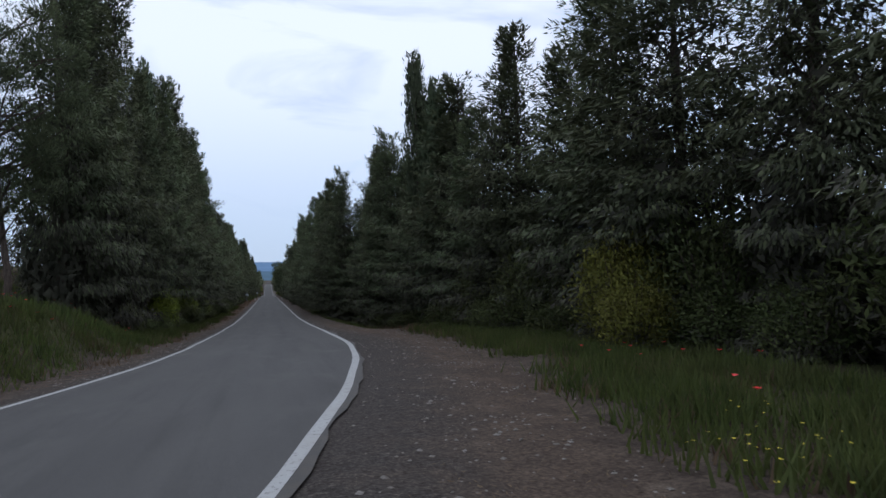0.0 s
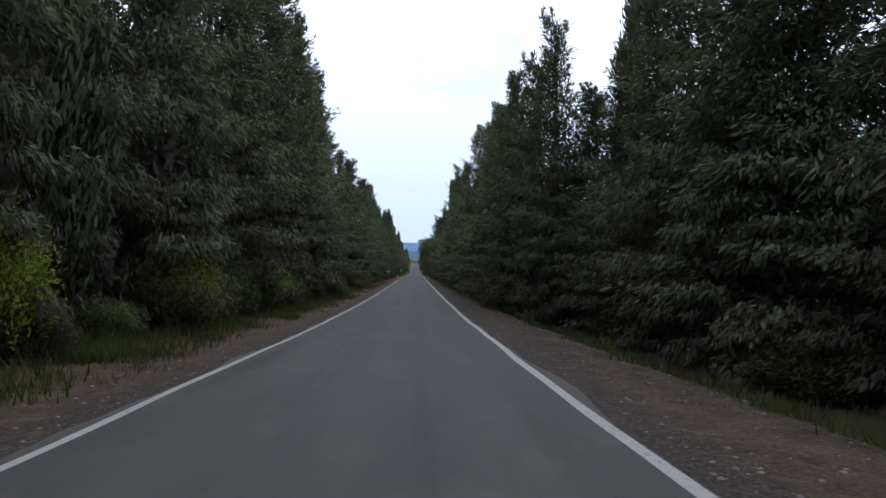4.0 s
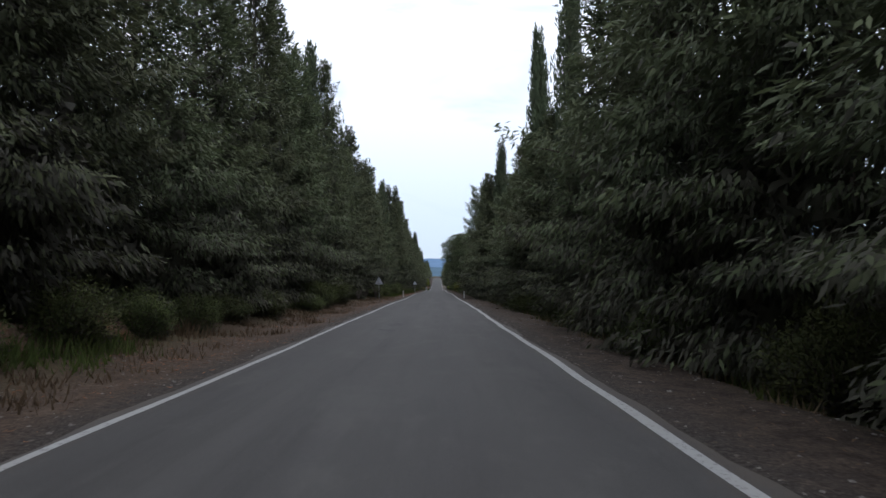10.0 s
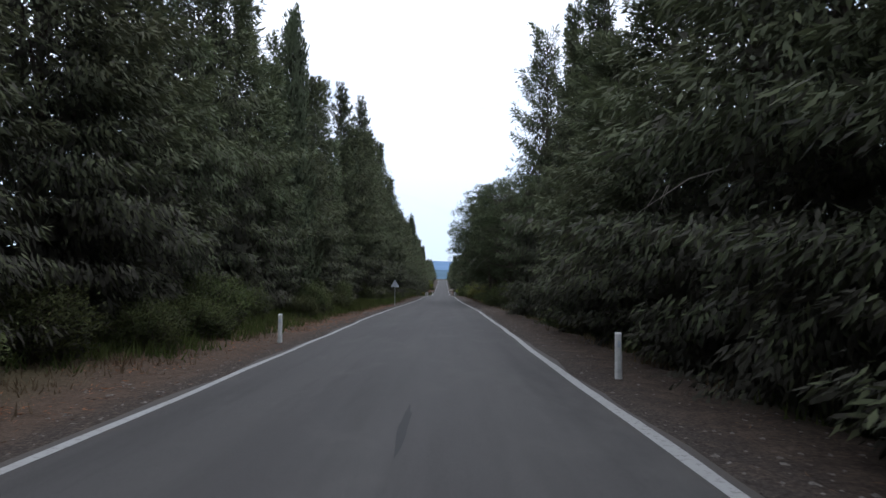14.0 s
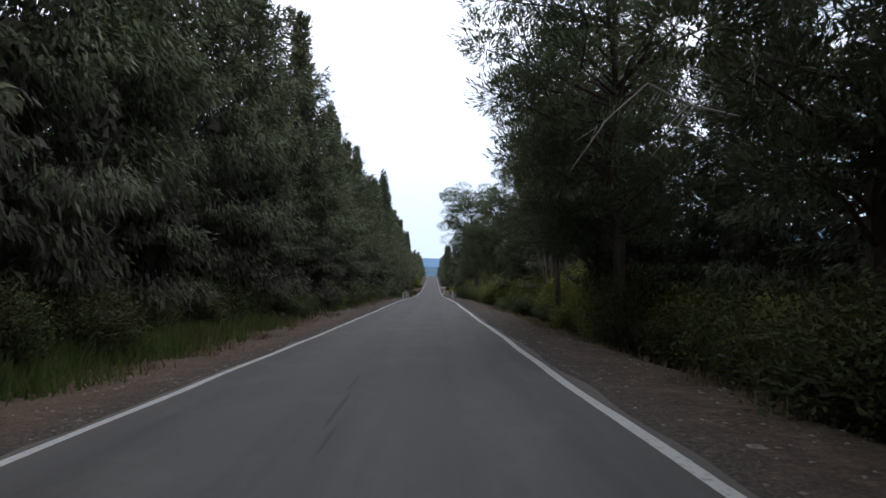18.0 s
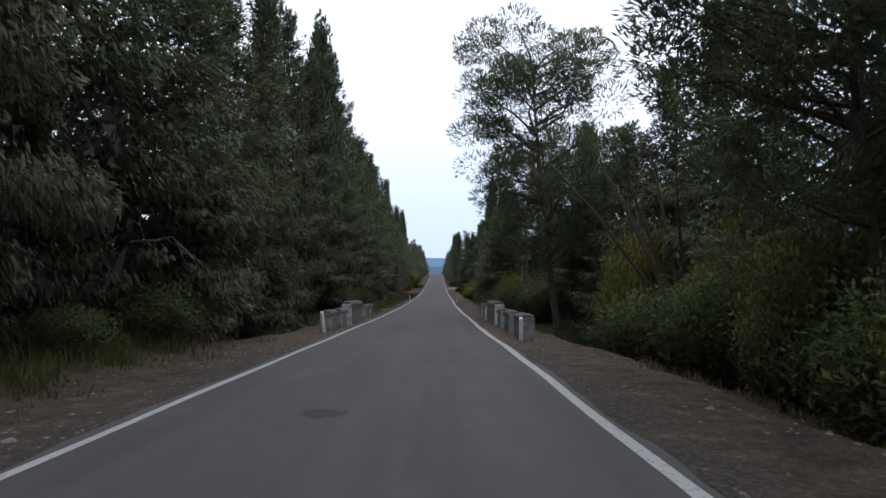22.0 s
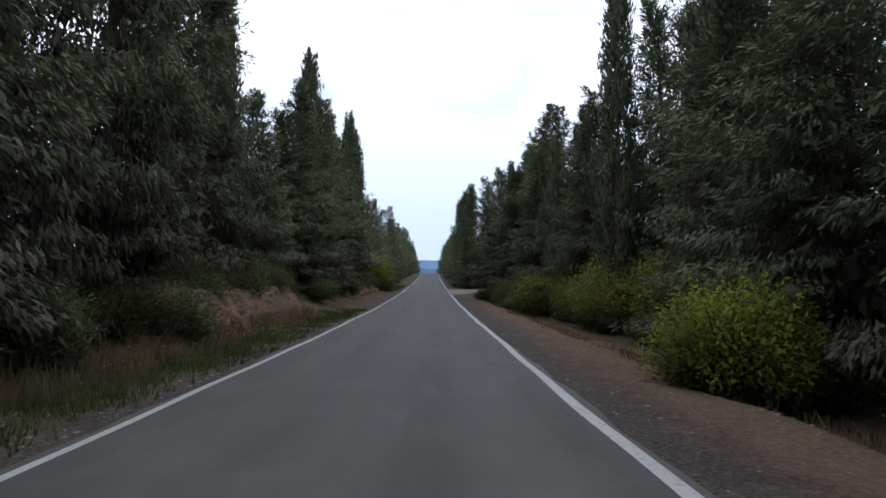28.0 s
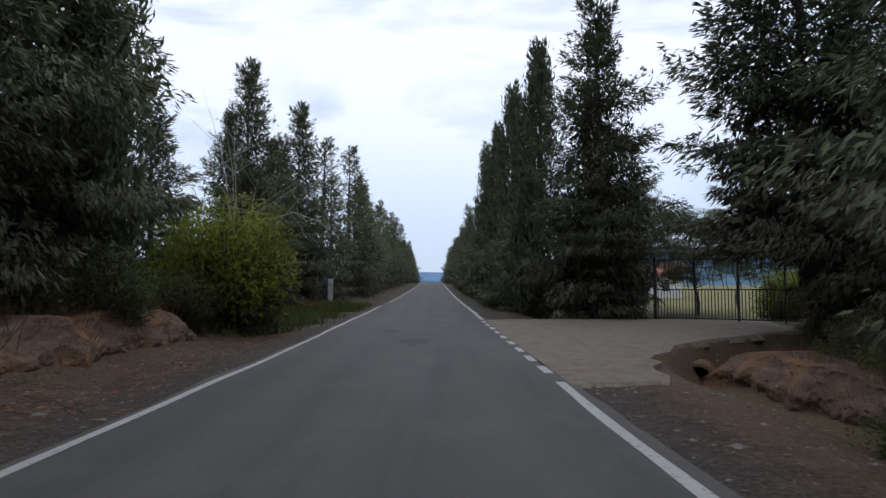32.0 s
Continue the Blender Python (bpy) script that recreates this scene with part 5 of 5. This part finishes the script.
bush_belt("shrub", 3, 1, -50, -18, 10.8, (1.6, 2.2), (2.6, 3.6), 2.6)
bush_belt("shrub", 3, -1, 386, 404, 9.4, (1.6, 2.0), (3.4, 4.4), 2.6)
bush_belt("shrub", 3, 1, -40, 14, 9.2, (1.0, 1.6), (1.0, 1.8), 3.0)
bush_belt("shrub", 3, 1, 424, 480, 5.2, (0.9, 1.3), (1.0, 1.6), 5.0)
bush_belt("shrub", 3, 1, 206, 236, 10.6, (1.8, 2.4), (3.2, 4.8), 2.6)
plant("broom", 1, 8.6, -35.2, 2.8, 1.2, 40)
plant("broom", 0, 8.0, -36.6, 1.7, 0.9, 90)
for k, (x, y, h) in enumerate(((-7.0, 17, 2.4), (-6.9, 20, 2.2), (-6.8, 14, 2.2), (-7.1, 11, 2.4), (-6.9, 27, 2.2))):
    plant("green_bush" if k < 1 else "shrub", k % 2, x, y, h, 1.5, 50 * k)
for k, (x, y, h) in enumerate(((6.4, 173.7, 1.0), (6.0, 175.6, 0.8), (7.5, 174.0, 1.4))):
    plant("shrub", k, x, y, h, 0.8, 70 * k)
plant("broom", 1, 7.2, 188, 3.0, 1.2, 40)
plant("broom", 0, 7.4, 182.5, 2.4, 1.0, 10)
plant("green_bush", 0, -6.6, 5, 3.0, 1.2, 50)
plant("green_bush", 0, -6.8, -4, 2.6, 1.2, 150)
plant("green_bush", 0, 5.6, 337, 2.0, 1.3, 0)


# ---- grass, stones, flowers, dead wood ----
def grass_patch(name, count, area, tall, mat, label, seed, category="grass", stout=1.0):
    """Upright blades in a stretch of verge: area is a function that gives places."""
    r = np.random.RandomState(seed)
    x, y = area(r, count)
    z = ground_z(x, y)
    a, ln = r.uniform(0, 2 * math.pi, count), r.uniform(0.4, 1.25, count) * tall
    w = (0.012 + 0.02 * ln) * stout
    b = np.stack([x, y, z - 0.01], -1)
    s = np.stack([np.cos(a) * w, np.sin(a) * w, 0 * a], -1)
    t = b + np.stack([r.normal(0, 0.32, count) * ln, r.normal(0, 0.32, count) * ln, ln], -1)
    tagged(new(name, tri_mesh(name, np.stack([b - s, b + s, t], 1), [mat])), label, category, kind="stuff")


def clumped(side, a, b, d0, d1, per=26, spread=0.22):
    """Places in tufts between two distances from the road's edge."""
    def area(r, n):
        k = n // per + 1
        cy, cd = r.uniform(a, b, k), d0 + (d1 - d0) * r.uniform(0, 1, k) ** 0.8
        i = r.randint(0, k, n)
        y = cy[i] + r.normal(0, spread, n)
        d = np.clip(cd[i] + r.normal(0, spread, n), 0.35, None)
        return road_x(y) + side * (road_w(y) / 2 + d), y
    return area


grass_patch("green_grass", 26000, clumped(1, -48, -20, 3.6, 7.0, 60, 0.3), 0.34, GRASS, "lush green grass beside the lay-by", 1)
grass_patch("green_grass", 22000, clumped(-1, -52, 40, 1.7, 5.0, 40, 0.3), 0.40, GRASS, "green grass on the roadside bank", 2)
grass_patch("green_grass", 14000, clumped(-1, -46, -18, 2.0, 6.5, 40, 0.35), 0.34, GRASS, "lush green grass on the high bank", 15)
grass_patch("green_grass", 12000, clumped(-1, 183, 206, 2.2, 4.4, 40, 0.35), 0.50, GRASS, "lush green grass under the cypresses", 16)
grass_patch("green_grass", 9000, clumped(-1, 164, 186, 2.3, 4.8, 60, 0.4), 0.50, GRASS, "lush green grass on the bank by the sign", 64)
grass_patch("green_grass", 14000, clumped(-1, -38, 6, 5.2, 13.0, 60, 0.5), 0.42, GRASS, "tall green grass on the slope below the grove", 65)
grass_patch("green_grass", 9000, clumped(-1, 42, 76, 2.4, 4.2, 40, 0.3), 0.36, GRASS, "green weeds under the cypresses", 17)
grass_patch("green_grass", 9000, clumped(-1, 206, 256, 2.4, 4.4, 40, 0.3), 0.40, GRASS, "green weeds under the cypresses", 18)
grass_patch("green_grass", 16000, clumped(-1, 136, 200, 2.0, 4.5, 40, 0.3), 0.34, GRASS, "green grass under the cypresses", 3)
grass_patch("green_grass", 14000, clumped(1, -14, 180, 2.4, 4.5, 30, 0.25), 0.26, GRASS, "sparse grass at the foot of the trees", 4)
grass_patch("green_grass", 14000, clumped(-1, 276, 342, 0.9, 3.2, 40, 0.3), 0.17, GRASS, "short green grass on the verge", 5)
grass_patch("green_grass", 9000, clumped(-1, 402, 428, 0.9, 4.0, 40, 0.3), 0.34, GRASS, "green grass beside the farm track", 6)
grass_patch("dry_grass", 16000, clumped(-1, -50, 100, 1.2, 4.5, 30, 0.25), 0.20, STRAW, "dry straw-coloured grass on the verge", 7)
grass_patch("dry_grass", 14000, clumped(-1, 100, 260, 1.4, 4.0, 26, 0.25), 0.18, STRAW, "dry straw-coloured grass on the verge", 8)
grass_patch("dry_grass", 3000, clumped(-1, 366, 404, 2.9, 4.2, 40, 0.25), 0.36, RUSTY, "tall rusty dry grass on the bank", 9)
grass_patch("dry_grass", 9000, clumped(-1, 376, 402, 3.1, 3.9, 90, 0.22), 0.78, RUSTY, "tall rusty weeds along the lip of the earth bank", 66, stout=0.32)
grass_patch("dry_grass", 5000, clumped(1, 388, 398.5, 4.6, 5.8, 90, 0.25), 0.60, RUSTY, "dry weeds on the ditch bank", 67, stout=0.32)
grass_patch("dry_grass", 1800, clumped(-1, 60, 80, 3.0, 4.4, 50, 0.25), 0.45, STRAW, "tufts of tall dry grass on the bank", 63)
grass_patch("dry_grass", 5000, clumped(-1, 318, 343, 1.5, 4.2, 40, 0.3), 0.40, STRAW, "tall dry grass on the bank", 13)
grass_patch("dry_grass", 3000, clumped(-1, 343, 364, 3.4, 5.4, 40, 0.3), 0.40, STRAW, "dry grass along the top of the cut bank", 14)
grass_patch("dry_grass", 14000, clumped(1, 20, 260, 2.0, 4.2, 24, 0.22), 0.22, STRAW, "dry grass along the gravel", 10)
grass_patch("dry_grass", 9000, clumped(1, 284, 392, 2.4, 5.0, 26, 0.22), 0.20, STRAW, "dry grass along the gravel", 11)
grass_patch("dry_grass", 5000, clumped(1, -50, 14, 3.2, 6.0, 26, 0.22), 0.25, STRAW, "dry grass at the edge of the lay-by", 12)


grass_patch("green_grass", 9000, clumped(-1, 328, 364, 0.45, 2.1, 40, 0.25), 0.17, GRASS, "short green grass between the road and the cut bank", 61)
grass_patch("dry_grass", 2600, clumped(-1, 338, 357, 1.9, 2.7, 30, 0.2), 0.42, STRAW, "dry grass stalks at the foot of the cut bank", 62)


def stones(name, count, area, size, mat, label, seed):
    """Loose stones, each a squashed uneven octahedron."""
    r = np.random.RandomState(seed)
    x, y = area(r, count)
    c = np.stack([x, y, ground_z(x, y)], -1)
    s = size * np.clip(np.exp(r.normal(-0.1, 0.5, count)), 0.3, 1.9)
    o = np.array([(1, 0, 0), (0, 1, 0), (-1, 0, 0), (0, -1, 0), (0.2, 0.1, 0.45), (0, 0, -0.4)], dtype=float)
    v = c[:, None, :] + o[None] * s[:, None, None] * r.uniform(0.6, 1.2, (count, 6, 1))
    a = r.uniform(0, 6.28, count)
    dx, dy = v[..., 0] - c[:, None, 0], v[..., 1] - c[:, None, 1]
    v[..., 0] = c[:, None, 0] + dx * np.cos(a)[:, None] - dy * np.sin(a)[:, None]
    v[..., 1] = c[:, None, 1] + dx * np.sin(a)[:, None] + dy * np.cos(a)[:, None]
    f = np.array([(0, 1, 4), (1, 2, 4), (2, 3, 4), (3, 0, 4), (1, 0, 5), (2, 1, 5), (3, 2, 5), (0, 3, 5)])
    tagged(new(name, tri_mesh(name, v[:, f].reshape(-1, 3, 3), [mat])), label, "stones", kind="stuff")


def litter(name, count, area, size, mat, label, seed):
    """Fallen leaves and twigs lying flat on the verge."""
    r = np.random.RandomState(seed)
    x, y = area(r, count)
    c = np.stack([x, y, ground_z(x, y) + 0.012], -1)
    a, ln = r.uniform(0, 6.28, count), size * r.uniform(0.5, 1.6, count)
    d = np.stack([np.cos(a), np.sin(a), r.normal(0, 0.15, count)], -1) * ln[:, None]
    w = np.stack([-np.sin(a), np.cos(a), r.normal(0, 0.3, count)], -1) * ln[:, None] * 0.35
    tagged(new(name, tri_mesh(name, np.stack([c - d, c + w, c + d], 1), [mat])), label, "leaf litter", kind="stuff")


litter("fallen_leaves", 2200, clumped(1, -52, -14, 1.5, 3.0, 30, 0.4), 0.030, STRAW, "tan chips and dry leaves over the lay-by rubble", 40)
litter("fallen_leaves", 7000, clumped(1, 336, 378, 1.5, 3.2, 40, 0.4), 0.032, FALLEN, "sandy tan chips along the verge", 48)
litter("fallen_leaves", 12000, clumped(-1, 364, 404, 1.2, 4.0, 30, 0.5), 0.05, FALLEN, "tan and orange litter over the earth bank", 46)
litter("fallen_leaves", 9000, clumped(-1, 146, 186, 0.9, 3.0, 20, 0.4), 0.05, FALLEN, "orange-brown fallen leaves on the verge", 41)
litter("fallen_leaves", 7000, clumped(-1, 34, 146, 0.8, 2.6, 20, 0.4), 0.045, FALLEN, "tan fallen leaves on the verge", 47)
litter("fallen_leaves", 16000, clumped(-1, -50, 146, 0.8, 3.4, 16, 0.4), 0.04, RUSTY, "brown leaf litter along the verge", 42)
litter("fallen_leaves", 12000, clumped(1, -20, 200, 1.0, 3.6, 16, 0.4), 0.04, RUSTY, "brown leaf litter along the gravel", 43)
litter("fallen_leaves", 9000, clumped(1, 200, 392, 1.0, 3.6, 16, 0.4), 0.04, RUSTY, "brown leaf litter along the gravel", 44)
litter("fallen_leaves", 7000, clumped(-1, 186, 404, 0.8, 3.0, 16, 0.4), 0.04, RUSTY, "brown leaf litter along the verge", 45)
stones("loose_stones", 12000, clumped(1, -50, 400, 0.2, 2.8, 3, 0.5), 0.024, PEBBLE, "pale loose stones scattered on the gravel verge", 21)
stones("loose_stones", 12000, clumped(-1, -50, 400, 0.2, 2.4, 3, 0.5), 0.024, PEBBLE, "pale loose stones scattered on the gravel verge", 22)
stones("loose_stones", 1300, clumped(1, -50, -16, 1.3, 3.4, 5, 0.4), 0.020, PEBBLE, "pale rubble on the lay-by", 23)
stones("loose_stones", 700, clumped(1, 165, 176, 0.5, 3.4, 6, 0.4), 0.024, PEBBLE, "pale gravel at the mouth of the old track", 26)
stones("large_stones", 260, clumped(-1, 150, 400, 0.9, 2.4, 2, 0.6), 0.055, PEBBLE, "larger pale stones at the foot of the bank", 24)
stones("large_stones", 160, clumped(1, 160, 400, 1.4, 3.0, 2, 0.6), 0.055, PEBBLE, "larger pale stones along the ditch", 25)


def flowers(name, count, area, tall, size, mat, label, seed, low=0.7):
    """Small open flower heads over the grass."""
    r = np.random.RandomState(seed)
    x, y = area(r, count)
    c = np.stack([x, y, ground_z(x, y) + tall * r.uniform(low, 1.2, count)], -1)
    v = []
    for k in range(5):
        a = 2 * math.pi * k / 5 + r.uniform(0, 6, count)
        p = c + size * np.stack([np.cos(a), np.sin(a), 0.35 + 0 * a], -1)
        q = c + size * np.stack([np.cos(a + 1.1), np.sin(a + 1.1), 0.45 + 0 * a], -1)
        v.append(np.stack([c, p, q], 1))
    tagged(new(name, tri_mesh(name, np.concatenate(v), [mat])), label, "flowers", kind="stuff")


flowers("poppies", 12, clumped(1, -47, -38, 4.6, 7.5, 2, 0.5), 0.42, 0.05, POPPY, "scattered red poppies in the grass", 31)
flowers("poppies", 30, clumped(-1, -44, -18, 2.2, 4.6, 3, 0.4), 0.42, 0.05, POPPY, "scattered red poppies on the bank", 32)
flowers("poppies", 16, clumped(-1, 306, 324, 2.4, 3.6, 3, 0.4), 0.35, 0.05, POPPY, "a few red poppies by the verge", 33)
flowers("poppies", 60, clumped(-1, 418, 426, 2.2, 4.0, 10, 0.4), 0.30, 0.06, POPPY, "red poppies beside the farm track", 34)
flowers("yellow_flowers", 34, clumped(1, -46.5, -43, 3.6, 5.0, 7, 0.3), 0.22, 0.022, YELLOW, "small yellow flowers in the lay-by grass", 35)
flowers("yellow_flowers", 70, clumped(-1, 336, 352, 1.2, 2.2, 7, 0.25), 0.26, 0.03, YELLOW, "small yellow flowers along the foot of the bank", 37)
flowers("poppies", 9, clumped(-1, 344, 352, 1.9, 2.4, 2, 0.3), 0.30, 0.05, POPPY, "a few red poppies below the cut bank", 38)
flowers("yellow_flowers", 170, clumped(-1, 313, 313.2, 2.6, 2.7, 170, 0.16), 0.70, 0.035, YELLOW, "dense clump of yellow flowers under the trees", 36, 0.3)


def dead_tree(x, y, h, seed, label, lean=0.0, stems=9, mat=None):
    """Bare grey stems that fan out from one foot."""
    r = np.random.RandomState(seed)
    root = new("dead_tree")
    root.matrix_basis = pose(x, y, on_ground(x, y, 0.1), 0, lean, r.uniform(0, 360))
    for k in range(stems):
        a, out = r.uniform(0, 6.28), r.uniform(0.10, 0.42) * h
        hh = h * r.uniform(0.6, 1.0)
        pts = [(0, 0, 0), (0.25 * out * math.cos(a), 0.25 * out * math.sin(a), 0.4 * hh), (0.6 * out * math.cos(a) + r.normal(0, 0.1), 0.6 * out * math.sin(a), 0.75 * hh), (out * math.cos(a), out * math.sin(a), hh)]
        g = 2.2 if mat is BARK else 1.0
        tubes = [tube(pts, [0.05 * g, 0.035 * g, 0.02 * g, 0.006 * g], 5)]
        for j in range(4):
            s = r.uniform(0.45, 0.9)
            p = np.array(pts[1]) * (1 - s) + np.array(pts[3]) * s
            e = p + r.normal(0, 0.12 * h, 3) + np.array([0, 0, 0.08 * h])
            tubes.append(tube([p, (p + e) / 2 + r.normal(0, 0.03, 3), e], [0.014, 0.009, 0.003], 4))
        mesh_part("bare_stem", join_tubes("bare_stem", tubes, mat or PALE_BARK), root)
    tagged(root, label, "tree", "dead trees")


dead_tree(-7.2, 410.5, 8.0, 1, "bare grey dead tree with fanning stems")
dead_tree(8.4, 224, 12.0, 6, "dark leafless tree with leaning stems among the pines", -8, 4, BARK)
dead_tree(-5.6, 127.0, 1.5, 3, "low tangle of bare grey twigs on the bank", stems=14, mat=GREY_TWIGS)
for k, (x, y, h) in enumerate(((-6.1, 122.4, 1.2), (-6.4, 119.0, 1.3), (-6.0, 116.0, 1.0), (-6.5, 112.5, 1.2))):
    dead_tree(x, y, h, 20 + k, "low tangle of bare grey twigs on the bank", stems=12, mat=GREY_TWIGS)
dead_tree(9.0, 262.5, 9.0, 4, "bare dead tree leaning beyond the bridge parapet", -10, 6, BARK)


def dead_branch(x, y, z, ln, turn, droop, label="bare pale dead branch hanging from the trees"):
    r = np.random.RandomState(int(abs(y) * 7) + 1)
    root = new("dead_branch")
    root.matrix_basis = pose(x, y, z, 0, 0, turn)
    main = [(-1.6, 0, -0.1), (0, 0, 0), (ln * 0.35, 0, ln * 0.10), (ln * 0.7, 0.05, ln * (0.10 - droop * 0.5)), (ln, 0, -droop * ln)]
    mesh_part("limb", join_tubes("limb", [tube(main, [0.035, 0.03, 0.022, 0.014, 0.004], 5)], PALE_BARK), root)
    for k in range(6):
        s = r.uniform(0.2, 0.95)
        p = np.array([ln * s, 0, ln * (0.1 - droop * s * s)])
        e = p + np.array([r.uniform(0.1, 0.4), r.normal(0, 0.15), -r.uniform(0.2, 0.6)])
        mesh_part("twig", join_tubes("twig", [tube([p, (p + e) / 2, e], [0.010, 0.007, 0.002], 4)], PALE_BARK), root)
    tagged(root, label, "branch", "dead branches")


dead_branch(-6.4, 258, float(road_z(258)) + 2.6, 1.1, 20, 0.7)
dead_branch(6.8, 136, float(road_z(136)) + 3.4, 2.6, 165, 0.2)
dead_branch(-6.2, 411.5, float(road_z(411)) + 4.2, 2.8, 0, 0.25)
dead_branch(6.2, 204, float(road_z(204)) + 5.6, 3.2, 190, 0.05)
dead_branch(6.2, 196, float(road_z(196)) + 5.4, 3.2, 205, 0.55)
dead_branch(6.4, 191.5, float(road_z(191)) + 4.6, 2.6, 185, 0.5)
dead_branch(-6.8, 372, float(road_z(372)) + 4.0, 1.8, 10, 0.4)


def road_patch(x, y, w, ln, seed):
    """A shallow dark repair or scuff in the asphalt."""
    r = np.random.RandomState(seed)
    k = 18
    v = [(x + w * math.cos(6.283 * i / k) * r.uniform(0.6, 1.1), y + ln * math.sin(6.283 * i / k) * r.uniform(0.6, 1.1)) for i in range(k)]
    vv = [(a, b, float(road_z(b)) + 0.003) for a, b in v] + [(x, y, float(road_z(y)) + 0.0035)]
    tagged(new("road_patch", mesh_of("road_patch", vv, [(i, (i + 1) % k, k) for i in range(k)], TAR)), "dark irregular tar patch in the asphalt", "road patch", "road patches", "structure")


TAR = plain("tar_patch", (0.018, 0.017, 0.017), 0.75)
for x, y, w, ln, s in ((-0.80, 85.2, 0.26, 0.35, 1), (-0.70, 84.5, 0.16, 0.2, 11), (-1.02, 84.6, 0.10, 0.2, 12), (-0.95, 82.1, 0.22, 0.2, 2), (-1.2, 82.4, 0.12, 0.16, 13), (-0.75, 81.8, 0.12, 0.10, 14), (0.1, 366, 0.04, 1.4, 4), (0.2, 401, 0.5, 1.2, 5), (-0.6, 404.5, 0.3, 0.7, 6), (0.3, 132, 0.06, 1.4, 7), (-0.42, 190.0, 0.035, 1.3, 10), (-0.5, 192.2, 0.03, 1.1, 15), (-0.3, 188.4, 0.03, 0.7, 16), (-0.6, 249, 0.3, 0.3, 8), (0.5, 270, 0.05, 0.08, 9)):
    road_patch(x, y, w, ln, s)
